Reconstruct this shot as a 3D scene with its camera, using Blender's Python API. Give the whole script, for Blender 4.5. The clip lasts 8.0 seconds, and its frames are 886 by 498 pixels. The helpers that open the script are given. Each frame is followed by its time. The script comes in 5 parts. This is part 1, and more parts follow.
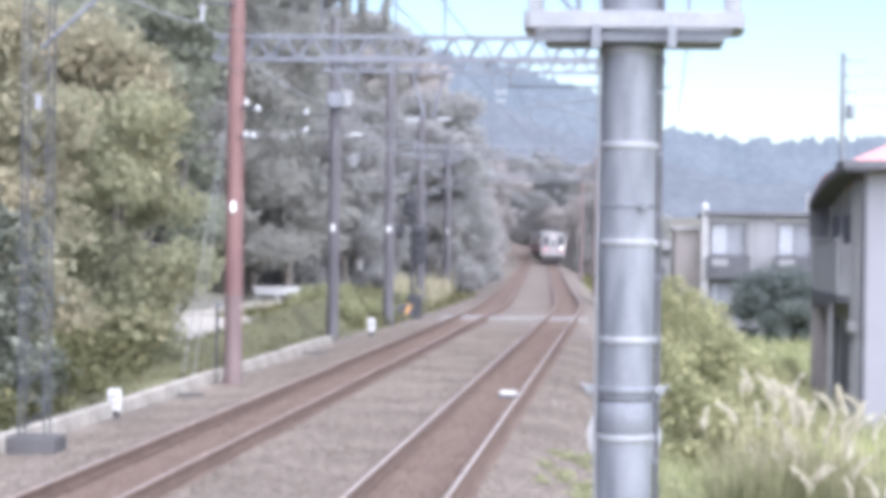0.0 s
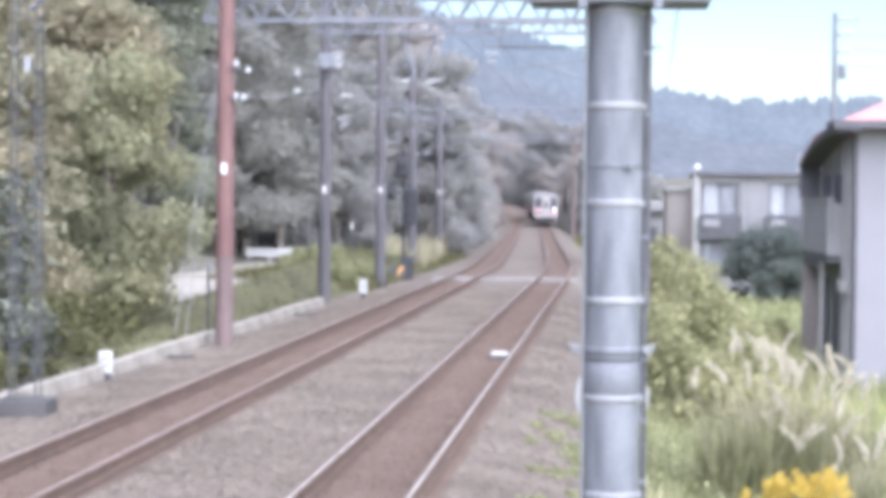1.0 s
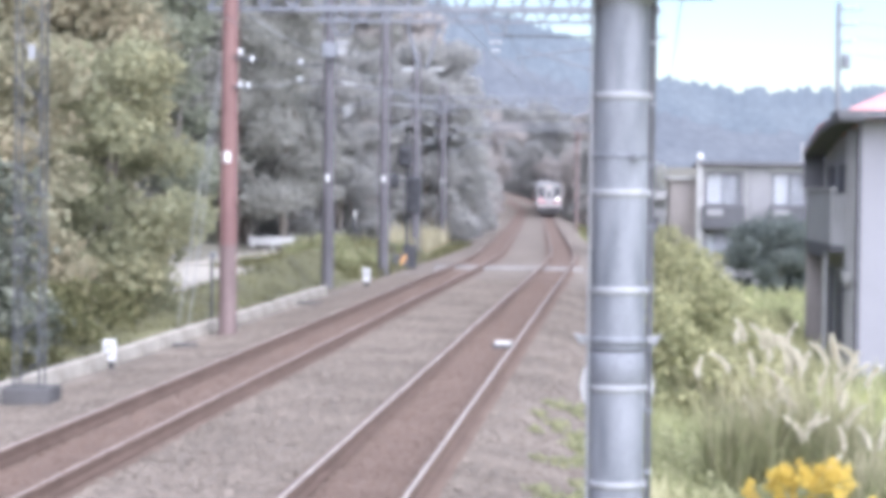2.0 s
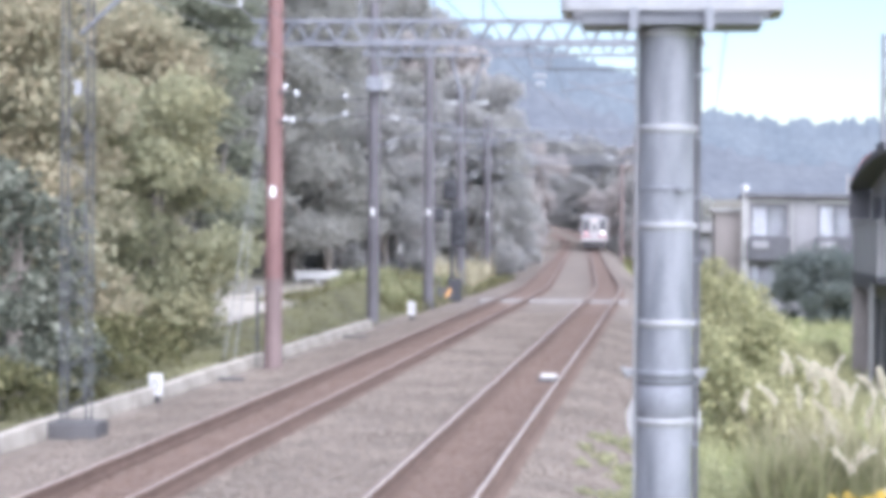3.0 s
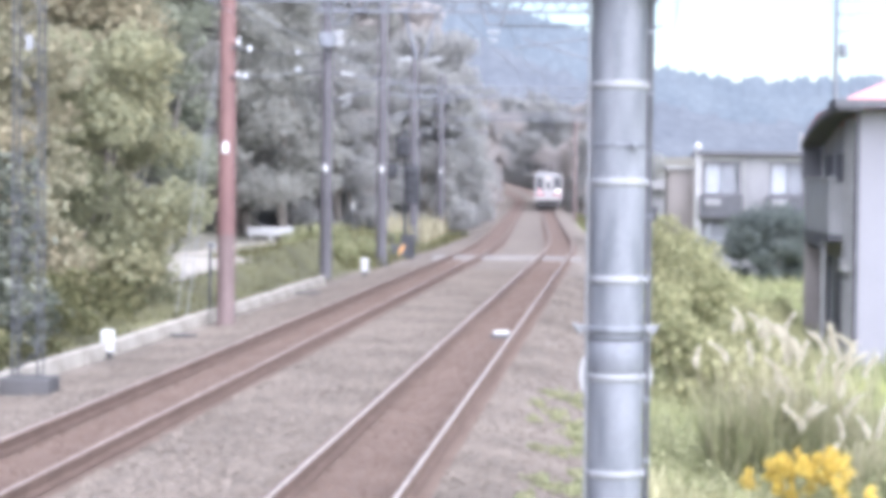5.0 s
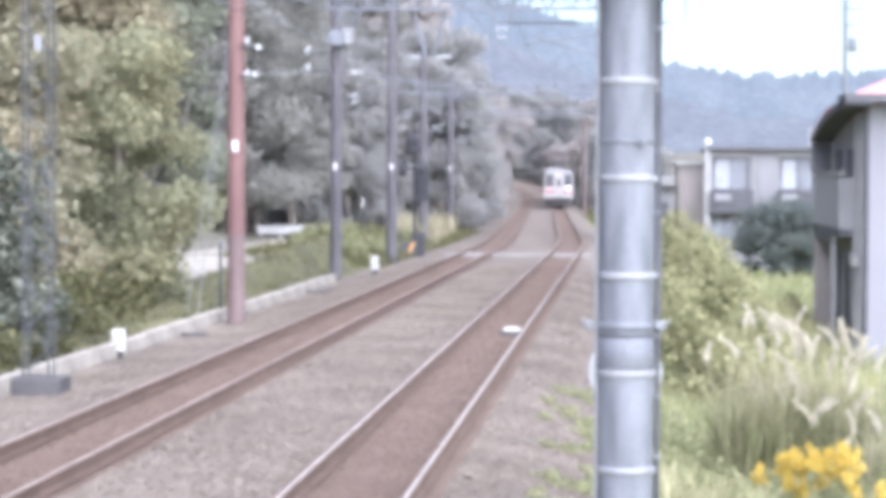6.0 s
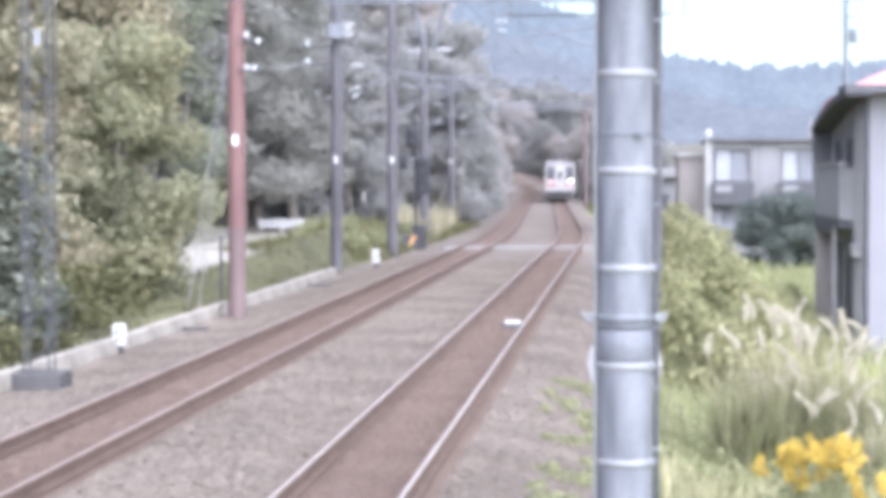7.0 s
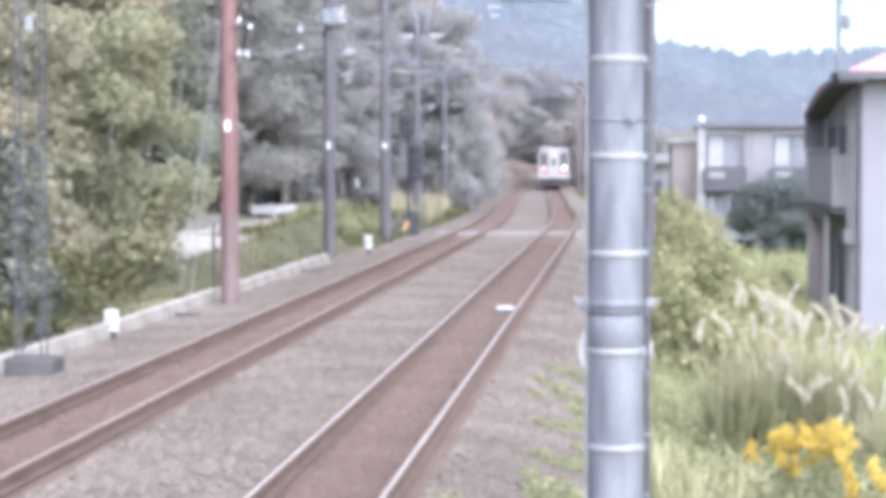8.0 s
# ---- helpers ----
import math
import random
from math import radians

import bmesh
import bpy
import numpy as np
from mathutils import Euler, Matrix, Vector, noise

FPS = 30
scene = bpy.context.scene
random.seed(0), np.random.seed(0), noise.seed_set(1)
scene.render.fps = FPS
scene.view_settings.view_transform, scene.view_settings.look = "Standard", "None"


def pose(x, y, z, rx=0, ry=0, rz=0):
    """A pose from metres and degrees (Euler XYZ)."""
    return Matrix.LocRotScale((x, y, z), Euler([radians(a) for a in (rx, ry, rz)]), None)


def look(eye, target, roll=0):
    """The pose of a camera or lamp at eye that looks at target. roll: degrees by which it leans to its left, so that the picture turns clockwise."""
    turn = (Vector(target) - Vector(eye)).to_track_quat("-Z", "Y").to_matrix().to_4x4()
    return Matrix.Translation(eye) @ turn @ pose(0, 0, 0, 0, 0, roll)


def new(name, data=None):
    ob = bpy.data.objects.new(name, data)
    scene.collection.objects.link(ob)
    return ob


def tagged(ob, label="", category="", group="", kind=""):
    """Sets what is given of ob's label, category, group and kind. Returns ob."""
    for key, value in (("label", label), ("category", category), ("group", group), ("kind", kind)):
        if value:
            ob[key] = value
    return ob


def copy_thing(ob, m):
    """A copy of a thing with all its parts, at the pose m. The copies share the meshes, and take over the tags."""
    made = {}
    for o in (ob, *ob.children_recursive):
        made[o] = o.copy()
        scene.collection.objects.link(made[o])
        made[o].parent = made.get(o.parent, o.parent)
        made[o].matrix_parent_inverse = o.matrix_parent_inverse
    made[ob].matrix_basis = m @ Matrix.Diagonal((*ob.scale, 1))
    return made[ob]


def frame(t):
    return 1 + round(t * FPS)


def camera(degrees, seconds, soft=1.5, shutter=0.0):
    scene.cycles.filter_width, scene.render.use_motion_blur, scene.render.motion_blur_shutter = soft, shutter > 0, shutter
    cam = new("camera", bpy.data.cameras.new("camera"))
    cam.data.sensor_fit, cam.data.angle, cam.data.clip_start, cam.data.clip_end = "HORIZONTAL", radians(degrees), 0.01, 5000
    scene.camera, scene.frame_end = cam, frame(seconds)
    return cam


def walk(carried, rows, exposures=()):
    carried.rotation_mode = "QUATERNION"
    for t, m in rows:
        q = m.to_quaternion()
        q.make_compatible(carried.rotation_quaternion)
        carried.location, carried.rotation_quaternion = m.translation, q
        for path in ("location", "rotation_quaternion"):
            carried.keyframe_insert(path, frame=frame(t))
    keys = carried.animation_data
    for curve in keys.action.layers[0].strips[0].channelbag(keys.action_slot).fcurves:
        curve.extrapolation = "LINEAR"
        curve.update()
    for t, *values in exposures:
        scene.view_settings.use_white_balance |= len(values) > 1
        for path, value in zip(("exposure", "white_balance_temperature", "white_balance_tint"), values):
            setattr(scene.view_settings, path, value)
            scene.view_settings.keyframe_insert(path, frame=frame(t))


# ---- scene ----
# ---- camera ----
def cam_pose(x, z, pan, tilt, roll):
    """Camera at x, 0, z; pan to the left, tilt down and roll in degrees."""
    return pose(x, 0, z, 90 - tilt, 0, pan) @ pose(0, 0, 0, 0, 0, roll)


cam = camera(22.19, 8.0, soft=6.4)
walk(cam, [
    (0.0, cam_pose(-0.056, 2.659, 4.611, 0.139, 0.780)),
    (0.1, cam_pose(-0.053, 2.659, 4.284, 0.238, 0.767)),
    (0.2, cam_pose(-0.050, 2.659, 3.923, 0.490, 0.755)),
    (0.3, cam_pose(-0.047, 2.658, 3.871, 0.876, 0.743)),
    (0.4, cam_pose(-0.043, 2.658, 4.029, 0.954, 0.730)),
    (0.5, cam_pose(-0.040, 2.657, 4.230, 0.732, 0.718)),
    (0.6, cam_pose(-0.036, 2.657, 4.505, 0.727, 0.693)),
    (0.7, cam_pose(-0.032, 2.658, 4.377, 0.983, 0.667)),
    (0.8, cam_pose(-0.028, 2.658, 4.382, 0.905, 0.642)),
    (0.9, cam_pose(-0.024, 2.658, 4.513, 1.113, 0.617)),
    (1.0, cam_pose(-0.020, 2.658, 4.414, 1.120, 0.592)),
    (1.1, cam_pose(-0.020, 2.657, 4.285, 1.186, 0.586)),
    (1.2, cam_pose(-0.020, 2.657, 4.329, 1.400, 0.580)),
    (2.3, cam_pose(-0.045, 2.664, 4.483, 1.406, 0.740)),
    (2.4, cam_pose(-0.042, 2.661, 4.335, 1.429, 0.725)),
    (2.5, cam_pose(-0.039, 2.658, 4.434, 1.312, 0.710)),
    (2.6, cam_pose(-0.040, 2.660, 4.724, 1.301, 0.662)),
    (2.7, cam_pose(-0.042, 2.661, 5.108, 1.306, 0.614)),
    (2.8, cam_pose(-0.043, 2.663, 5.259, 1.437, 0.567)),
    (2.9, cam_pose(-0.044, 2.664, 5.286, 0.792, 0.519)),
    (3.0, cam_pose(-0.045, 2.665, 5.624, 0.572, 0.471)),
    (3.1, cam_pose(-0.045, 2.665, 5.488, 0.561, 0.448)),
    (3.2, cam_pose(-0.046, 2.665, 5.459, 0.663, 0.425)),
    (3.3, cam_pose(-0.046, 2.665, 5.509, 0.662, 0.402)),
    (3.4, cam_pose(-0.047, 2.665, 5.402, 0.970, 0.380)),
    (3.5, cam_pose(-0.048, 2.665, 5.268, 1.333, 0.357)),
    (3.6, cam_pose(-0.049, 2.665, 5.319, 1.446, 0.357)),
    (3.7, cam_pose(-0.050, 2.665, 5.433, 1.486, 0.358)),
    (3.8, cam_pose(-0.052, 2.665, 5.510, 1.331, 0.358)),
    (3.9, cam_pose(-0.053, 2.665, 5.392, 1.343, 0.359)),
    (4.0, cam_pose(-0.054, 2.665, 5.286, 1.289, 0.359)),
    (4.1, cam_pose(-0.055, 2.665, 5.198, 1.084, 0.378)),
    (4.2, cam_pose(-0.055, 2.664, 4.977, 1.289, 0.398)),
    (4.3, cam_pose(-0.055, 2.664, 4.912, 1.456, 0.417)),
    (4.4, cam_pose(-0.056, 2.664, 4.795, 1.611, 0.436)),
    (4.5, cam_pose(-0.056, 2.664, 4.668, 1.684, 0.455)),
    (4.6, cam_pose(-0.053, 2.663, 4.697, 1.778, 0.491)),
    (4.7, cam_pose(-0.049, 2.661, 4.665, 1.647, 0.527)),
    (4.8, cam_pose(-0.046, 2.660, 4.553, 1.762, 0.563)),
    (4.9, cam_pose(-0.043, 2.659, 4.298, 1.952, 0.598)),
    (5.0, cam_pose(-0.040, 2.658, 4.428, 1.654, 0.634)),
    (5.1, cam_pose(-0.039, 2.658, 4.460, 1.810, 0.597)),
    (5.2, cam_pose(-0.038, 2.658, 4.421, 1.861, 0.559)),
    (6.3, cam_pose(-0.029, 2.661, 4.731, 1.687, 0.147)),
    (6.4, cam_pose(-0.028, 2.661, 4.679, 1.647, 0.109)),
    (6.5, cam_pose(-0.027, 2.662, 4.817, 1.530, 0.072)),
    (6.6, cam_pose(-0.024, 2.662, 4.850, 1.543, 0.051)),
    (6.7, cam_pose(-0.022, 2.662, 4.763, 1.710, 0.030)),
    (6.8, cam_pose(-0.019, 2.662, 4.804, 1.593, 0.009)),
    (6.9, cam_pose(-0.016, 2.662, 4.808, 1.942, -0.012)),
    (7.0, cam_pose(-0.013, 2.662, 4.728, 1.906, -0.033)),
    (7.1, cam_pose(-0.012, 2.661, 4.709, 1.979, -0.043)),
    (7.2, cam_pose(-0.012, 2.661, 4.761, 2.029, -0.054)),
    (7.3, cam_pose(-0.011, 2.660, 4.775, 2.067, -0.064)),
    (7.4, cam_pose(-0.010, 2.659, 4.866, 1.975, -0.074)),
    (7.5, cam_pose(-0.010, 2.659, 4.888, 1.958, -0.085)),
    (7.6, cam_pose(-0.008, 2.659, 4.844, 2.001, -0.068)),
    (7.7, cam_pose(-0.006, 2.659, 4.951, 2.131, -0.051)),
    (7.8, cam_pose(-0.004, 2.660, 4.708, 2.287, -0.034)),
    (7.9, cam_pose(-0.002, 2.660, 4.543, 2.365, -0.017)),
    (8.0, cam_pose(0.000, 2.660, 4.556, 2.262, 0.000)),
], exposures=[(0.0, 1.75, 6000, 18), (1.2, 1.75, 6000, 18), (3.0, 1.73, 6000, 18), (3.6, 1.99, 6000, 18), (5.0, 1.92, 6000, 18), (8.0, 1.9, 6000, 18)])

# ---- light ----
world = bpy.data.worlds.new("overcast_sky")
scene.world = world
world.use_nodes = True
wn, wl = world.node_tree.nodes, world.node_tree.links
sky = wn.new("ShaderNodeTexSky")
sky.sky_type = "NISHITA"
sky.sun_disc = False
sky.sun_elevation, sky.sun_rotation = radians(40), radians(152)
sky.air_density, sky.dust_density, sky.ozone_density = 1.0, 0.3, 2.0
wl.new(sky.outputs[0], wn["Background"].inputs[0])
wn["Background"].inputs[1].default_value = 0.05

sun_data = bpy.data.lights.new("sun", "SUN")
sun_data.energy, sun_data.angle, sun_data.color = 4.8, radians(110), (0.965, 0.97, 1.0)
sun = new("sun", sun_data)
SUN_EL, SUN_AZ = radians(40), radians(152)          # azimuth from +y towards +x
to_sun = Vector((math.sin(SUN_AZ) * math.cos(SUN_EL), math.cos(SUN_AZ) * math.cos(SUN_EL), math.sin(SUN_EL)))
sun.matrix_world = look(to_sun * 50, (0, 0, 0))


# ---- materials ----
def mat(name, c1, c2, scale=4.0, rough=0.85, metal=0.0, bump=0.15, fine=40.0, c3=None, spec=0.3, vary=0.0, island=False, stretch=None):
    """Two-scale procedural surface: broad stains between c1 and c2, fine grain, and relief."""
    m = bpy.data.materials.new(name)
    m.use_nodes = True
    n, l = m.node_tree.nodes, m.node_tree.links
    b = n["Principled BSDF"]
    co = n.new("ShaderNodeTexCoord")
    big, small = n.new("ShaderNodeTexNoise"), n.new("ShaderNodeTexNoise")
    big.inputs["Scale"].default_value, big.inputs["Detail"].default_value = scale, 5
    small.inputs["Scale"].default_value, small.inputs["Detail"].default_value = fine, 3
    for t in (big, small):
        l.new(co.outputs["Object"], t.inputs["Vector"])
    if stretch:
        mp = n.new("ShaderNodeMapping")
        mp.inputs["Scale"].default_value = stretch
        l.new(co.outputs["Object"], mp.inputs["Vector"])
        l.new(mp.outputs[0], big.inputs["Vector"])
    ramp = n.new("ShaderNodeValToRGB")
    ramp.color_ramp.elements[0].position, ramp.color_ramp.elements[1].position = 0.32, 0.68
    ramp.color_ramp.elements[0].color, ramp.color_ramp.elements[1].color = (*c1, 1), (*c2, 1)
    if c3:
        e = ramp.color_ramp.elements.new(0.5)
        e.color = (*c3, 1)
    if island or vary:
        src = n.new("ShaderNodeNewGeometry").outputs["Random Per Island"] if island else n.new("ShaderNodeObjectInfo").outputs["Random"]
        mixf = n.new("ShaderNodeMix")
        mixf.inputs[0].default_value = vary or 0.6
        l.new(big.outputs["Fac"], mixf.inputs[2])
        l.new(src, mixf.inputs[3])
        l.new(mixf.outputs[0], ramp.inputs[0])
    else:
        l.new(big.outputs["Fac"], ramp.inputs[0])
    grain = n.new("ShaderNodeMix")
    grain.data_type, grain.blend_type = "RGBA", "OVERLAY"
    grain.inputs[0].default_value = 0.35
    l.new(ramp.outputs[0], grain.inputs[6])
    l.new(small.outputs["Fac"], grain.inputs[7])
    l.new(grain.outputs[2], b.inputs["Base Color"])
    rr = n.new("ShaderNodeMapRange")
    rr.inputs[3].default_value, rr.inputs[4].default_value = max(rough - 0.12, 0.03), min(rough + 0.12, 1.0)
    l.new(big.outputs["Fac"], rr.inputs[0])
    l.new(rr.outputs[0], b.inputs["Roughness"])
    b.inputs["Metallic"].default_value = metal
    b.inputs["Specular IOR Level"].default_value = spec
    if bump:
        bp = n.new("ShaderNodeBump")
        bp.inputs["Strength"].default_value, bp.inputs["Distance"].default_value = bump, 0.02
        l.new(small.outputs["Fac"], bp.inputs["Height"])
        l.new(bp.outputs[0], b.inputs["Normal"])
    return m


def leaf_mat(name, dark, mid, light, through_light=0.5, leafwise=0.45):
    """Leaves: colour changes leaf by leaf and in broad patches; some light comes through."""
    m = mat(name, dark, light, 0.5, 0.9, bump=0, fine=6, c3=mid, island=True, vary=leafwise, spec=0.05)
    n, l = m.node_tree.nodes, m.node_tree.links
    b, out = n["Principled BSDF"], n["Material Output"]
    tr, mx = n.new("ShaderNodeBsdfTranslucent"), n.new("ShaderNodeMixShader")
    mx.inputs[0].default_value = through_light
    l.new(b.inputs["Base Color"].links[0].from_socket, tr.inputs[0])
    l.new(b.outputs[0], mx.inputs[1])
    l.new(tr.outputs[0], mx.inputs[2])
    l.new(mx.outputs[0], out.inputs[0])
    return m


def glow_mat(name, colour, strength):
    m = bpy.data.materials.new(name)
    m.use_nodes = True
    b = m.node_tree.nodes["Principled BSDF"]
    b.inputs["Base Color"].default_value = (*colour, 1)
    b.inputs["Emission Color"].default_value = (*colour, 1)
    b.inputs["Emission Strength"].default_value = strength
    return m


M_BALLAST = mat("ballast_bed", (0.092, 0.076, 0.061), (0.172, 0.145, 0.119), 0.5, 0.95, bump=0.5, fine=22)
M_STONE = mat("ballast_stone", (0.090, 0.074, 0.060), (0.180, 0.152, 0.126), 0.55, 0.9, bump=0.2, fine=60, c3=(0.132, 0.110, 0.090), island=True, vary=0.3)
M_RUSTBED = mat("rust_stained_ballast", (0.099, 0.068, 0.052), (0.132, 0.095, 0.074), 0.9, 0.95, bump=0.5, fine=24)
M_RUSTSTONE = mat("rust_stained_stone", (0.097, 0.067, 0.051), (0.136, 0.098, 0.077), 0.8, 0.92, bump=0.2, fine=50, c3=(0.115, 0.082, 0.065), island=True, vary=0.4)
M_RAILTOP = mat("polished_rail_head", (0.275, 0.243, 0.218), (0.359, 0.327, 0.295), 2, 0.65, 0.0, 0.03, 60, spec=0.2)
M_RAILSIDE = mat("rusty_rail_web", (0.094, 0.064, 0.049), (0.137, 0.095, 0.075), 3, 0.85, 0.1, 0.2, 40)
M_RUSTTOP = mat("dull_rail_head", (0.237, 0.194, 0.169), (0.325, 0.275, 0.244), 2, 0.65, 0.2, 0.05, 60)
M_CONC = mat("weathered_concrete", (0.38, 0.37, 0.345), (0.58, 0.565, 0.53), 1.2, 0.9, bump=0.25, fine=30)
M_KERB = mat("stained_kerb_concrete", (0.181, 0.163, 0.138), (0.344, 0.318, 0.271), 1.1, 0.9, bump=0.25, fine=30, c3=(0.284, 0.262, 0.225))
M_BANKBED = mat("weedy_bank_soil", (0.0638, 0.0612, 0.034), (0.119, 0.115, 0.0595), 0.4, 0.95, bump=0.5, fine=12)
M_BOARD = mat("worn_crossing_boards", (0.172, 0.159, 0.149), (0.225, 0.212, 0.199), 2, 0.9, bump=0.2, fine=24)
M_PALECONC = mat("pale_concrete_paving", (0.285, 0.262, 0.222), (0.345, 0.32, 0.275), 0.4, 0.9, bump=0.1, fine=14)
M_DARKCONC = mat("dark_foundation_concrete", (0.056, 0.054, 0.054), (0.084, 0.081, 0.081), 2, 0.9, bump=0.3, fine=30)
M_FOREST = mat("forest_floor", (0.09, 0.085, 0.065), (0.15, 0.14, 0.11), 0.5, 0.95, bump=0.5, fine=10)
M_GRASSBED = mat("grassy_soil", (0.10, 0.115, 0.04), (0.22, 0.235, 0.08), 0.25, 0.95, bump=0.5, fine=12, c3=(0.15, 0.17, 0.055))
M_ZINC = mat("galvanised_steel", (0.095, 0.103, 0.115), (0.180, 0.187, 0.205), 3.2, 0.6, 0.1, 0.05, 70, spec=0.35, stretch=(2.2, 2.2, 0.5))
M_BAND = mat("pale_steel_band", (0.190, 0.194, 0.202), (0.234, 0.238, 0.247), 5, 0.5, 0.05, 0.05, 60, spec=0.25)
M_DARKSTEEL = mat("dark_weathered_steel", (0.054, 0.0558, 0.0612), (0.09, 0.0918, 0.099), 3, 0.7, 0.2, 0.1, 40)
M_TRUSS = mat("grey_painted_steel", (0.117, 0.124, 0.141), (0.166, 0.173, 0.19), 2, 0.6, 0.2, 0.05, 40)
M_REDPOLE = mat("faded_red_paint", (0.118, 0.0658, 0.0626), (0.158, 0.0924, 0.0853), 1.5, 0.75, bump=0.1, fine=35, stretch=(0.9, 0.9, 0.396))
M_BROWNPOLE = mat("brown_stained_pole", (0.101, 0.0714, 0.0684), (0.155, 0.116, 0.111), 1.5, 0.8, bump=0.15, fine=35, stretch=(2.5, 2.5, 0.45))
M_GREYPOLE = mat("dark_grey_pole", (0.069, 0.065, 0.070), (0.104, 0.099, 0.106), 1.2, 0.8, bump=0.15, fine=30, stretch=(2.5, 2.5, 0.45))
M_PLATE = mat("white_enamel_plate", (0.481, 0.481, 0.468), (0.547, 0.547, 0.533), 6, 0.4, bump=0.02)
M_PORCELAIN = mat("white_porcelain", (0.405, 0.416, 0.421), (0.446, 0.451, 0.456), 8, 0.18, bump=0, spec=0.6)
# White porcelain again, its colour greyed to stand in for haze.
M_HAZEPORC = mat("haze_dimmed_porcelain", (0.26, 0.265, 0.275), (0.32, 0.325, 0.335), 8, 0.3, bump=0, spec=0.4)
M_WIRE = mat("dark_wire", (0.10, 0.10, 0.11), (0.18, 0.18, 0.19), 2, 0.6, 0.3, 0)
M_PALEWIRE = mat("pale_stranded_cable", (0.252, 0.258, 0.264), (0.348, 0.354, 0.36), 6, 0.6, 0.2, 0)
M_BLACK = mat("black_paint", (0.045, 0.046, 0.05), (0.075, 0.076, 0.083), 3, 0.6, bump=0.03)
M_SIGNAL = mat("matt_black_signal_paint", (0.03, 0.031, 0.035), (0.05, 0.051, 0.056), 3, 0.8, bump=0.05)
M_YELLOW = mat("yellow_paint", (0.50, 0.25, 0.08), (0.60, 0.32, 0.12), 4, 0.6, bump=0.03)
M_BARK = mat("bark", (0.13, 0.115, 0.10), (0.22, 0.195, 0.17), 3, 0.95, bump=0.6, fine=18)
M_LEAF = leaf_mat("autumn_green_leaves", (0.248, 0.255, 0.168), (0.294, 0.294, 0.187), (0.352, 0.326, 0.200), 0.4, 0.22)
M_LEAFRUST = leaf_mat("rusty_autumn_leaves", (0.245, 0.245, 0.168), (0.295, 0.275, 0.188), (0.350, 0.300, 0.205), 0.4, 0.22)
M_LEAFGREEN = leaf_mat("dull_green_leaves", (0.205, 0.222, 0.172), (0.240, 0.255, 0.192), (0.280, 0.290, 0.215), 0.4, 0.22)
M_LEAFDARK = leaf_mat("dark_evergreen_leaves", (0.108, 0.128, 0.120), (0.140, 0.160, 0.146), (0.175, 0.195, 0.172), 0.45)
# Next three leaf colours are paled to stand in for distance haze.
M_CEDAR = leaf_mat("haze_paled_cedar_needles", (0.301, 0.301, 0.271), (0.334, 0.332, 0.301), (0.366, 0.360, 0.325), 0.65)
M_FARWOOD = leaf_mat("haze_paled_woodland_leaves", (0.347, 0.348, 0.333), (0.378, 0.376, 0.358), (0.417, 0.406, 0.382), 0.65)
M_BEIGEWOOD = leaf_mat("haze_paled_autumn_leaves", (0.375, 0.350, 0.330), (0.410, 0.380, 0.355), (0.440, 0.405, 0.380), 0.5)
M_SHRUB = leaf_mat("yellow_green_leaves", (0.228, 0.233, 0.129), (0.305, 0.301, 0.169), (0.389, 0.372, 0.211), 0.45)
M_GRASS = leaf_mat("grass_blades", (0.21, 0.223, 0.122), (0.275, 0.282, 0.156), (0.35, 0.345, 0.21), 0.4)
M_DRYGRASS = leaf_mat("dry_grass_blades", (0.28, 0.27, 0.15), (0.42, 0.40, 0.24), (0.56, 0.52, 0.34), 0.4)
M_STRAW = leaf_mat("dry_brown_blades", (0.31, 0.285, 0.19), (0.40, 0.365, 0.25), (0.49, 0.445, 0.31), 0.5)
M_WEED = leaf_mat("dull_weeds", (0.0729, 0.0763, 0.0398), (0.113, 0.113, 0.0564), (0.179, 0.169, 0.0928), 0.3)
M_VINE = leaf_mat("dull_vine_leaves", (0.071, 0.079, 0.063), (0.111, 0.123, 0.095), (0.190, 0.198, 0.158), 0.25)
M_PLUME = leaf_mat("silvery_plumes", (0.504, 0.468, 0.360), (0.585, 0.549, 0.441), (0.675, 0.639, 0.531), 0.35)
M_GOLD = leaf_mat("golden_flowers", (0.50, 0.36, 0.07), (0.58, 0.43, 0.10), (0.66, 0.52, 0.16), 0.3)
M_HOUSE = mat("grey_render", (0.222, 0.220, 0.222), (0.272, 0.270, 0.272), 0.8, 0.9, bump=0.15, fine=30)
M_RENDER = mat("grey_house_render", (0.172, 0.170, 0.176), (0.212, 0.210, 0.216), 0.7, 0.9, bump=0.15, fine=26)
M_HOUSEBROWN = mat("brown_grey_cladding", (0.171, 0.154, 0.143), (0.226, 0.205, 0.195), 0.9, 0.9, bump=0.15, fine=24)
M_WALLPALE = mat("pale_lilac_grey_render", (0.184, 0.182, 0.197), (0.210, 0.208, 0.223), 0.5, 0.9, bump=0.1, fine=30)
M_TRIMDARK = mat("dark_brown_trim", (0.066, 0.066, 0.074), (0.094, 0.094, 0.102), 2, 0.7, bump=0.05)
M_TRIMPALE = mat("pale_trim", (0.228, 0.224, 0.221), (0.273, 0.270, 0.266), 2, 0.7, bump=0.05)
M_ROOFRED = mat("faded_red_roof", (0.4, 0.184, 0.176), (0.496, 0.248, 0.24), 1.2, 0.8, bump=0.2, fine=16)
M_CURTAIN = mat("white_curtain", (0.209, 0.209, 0.215), (0.251, 0.251, 0.257), 5, 0.9, bump=0.1, fine=20)
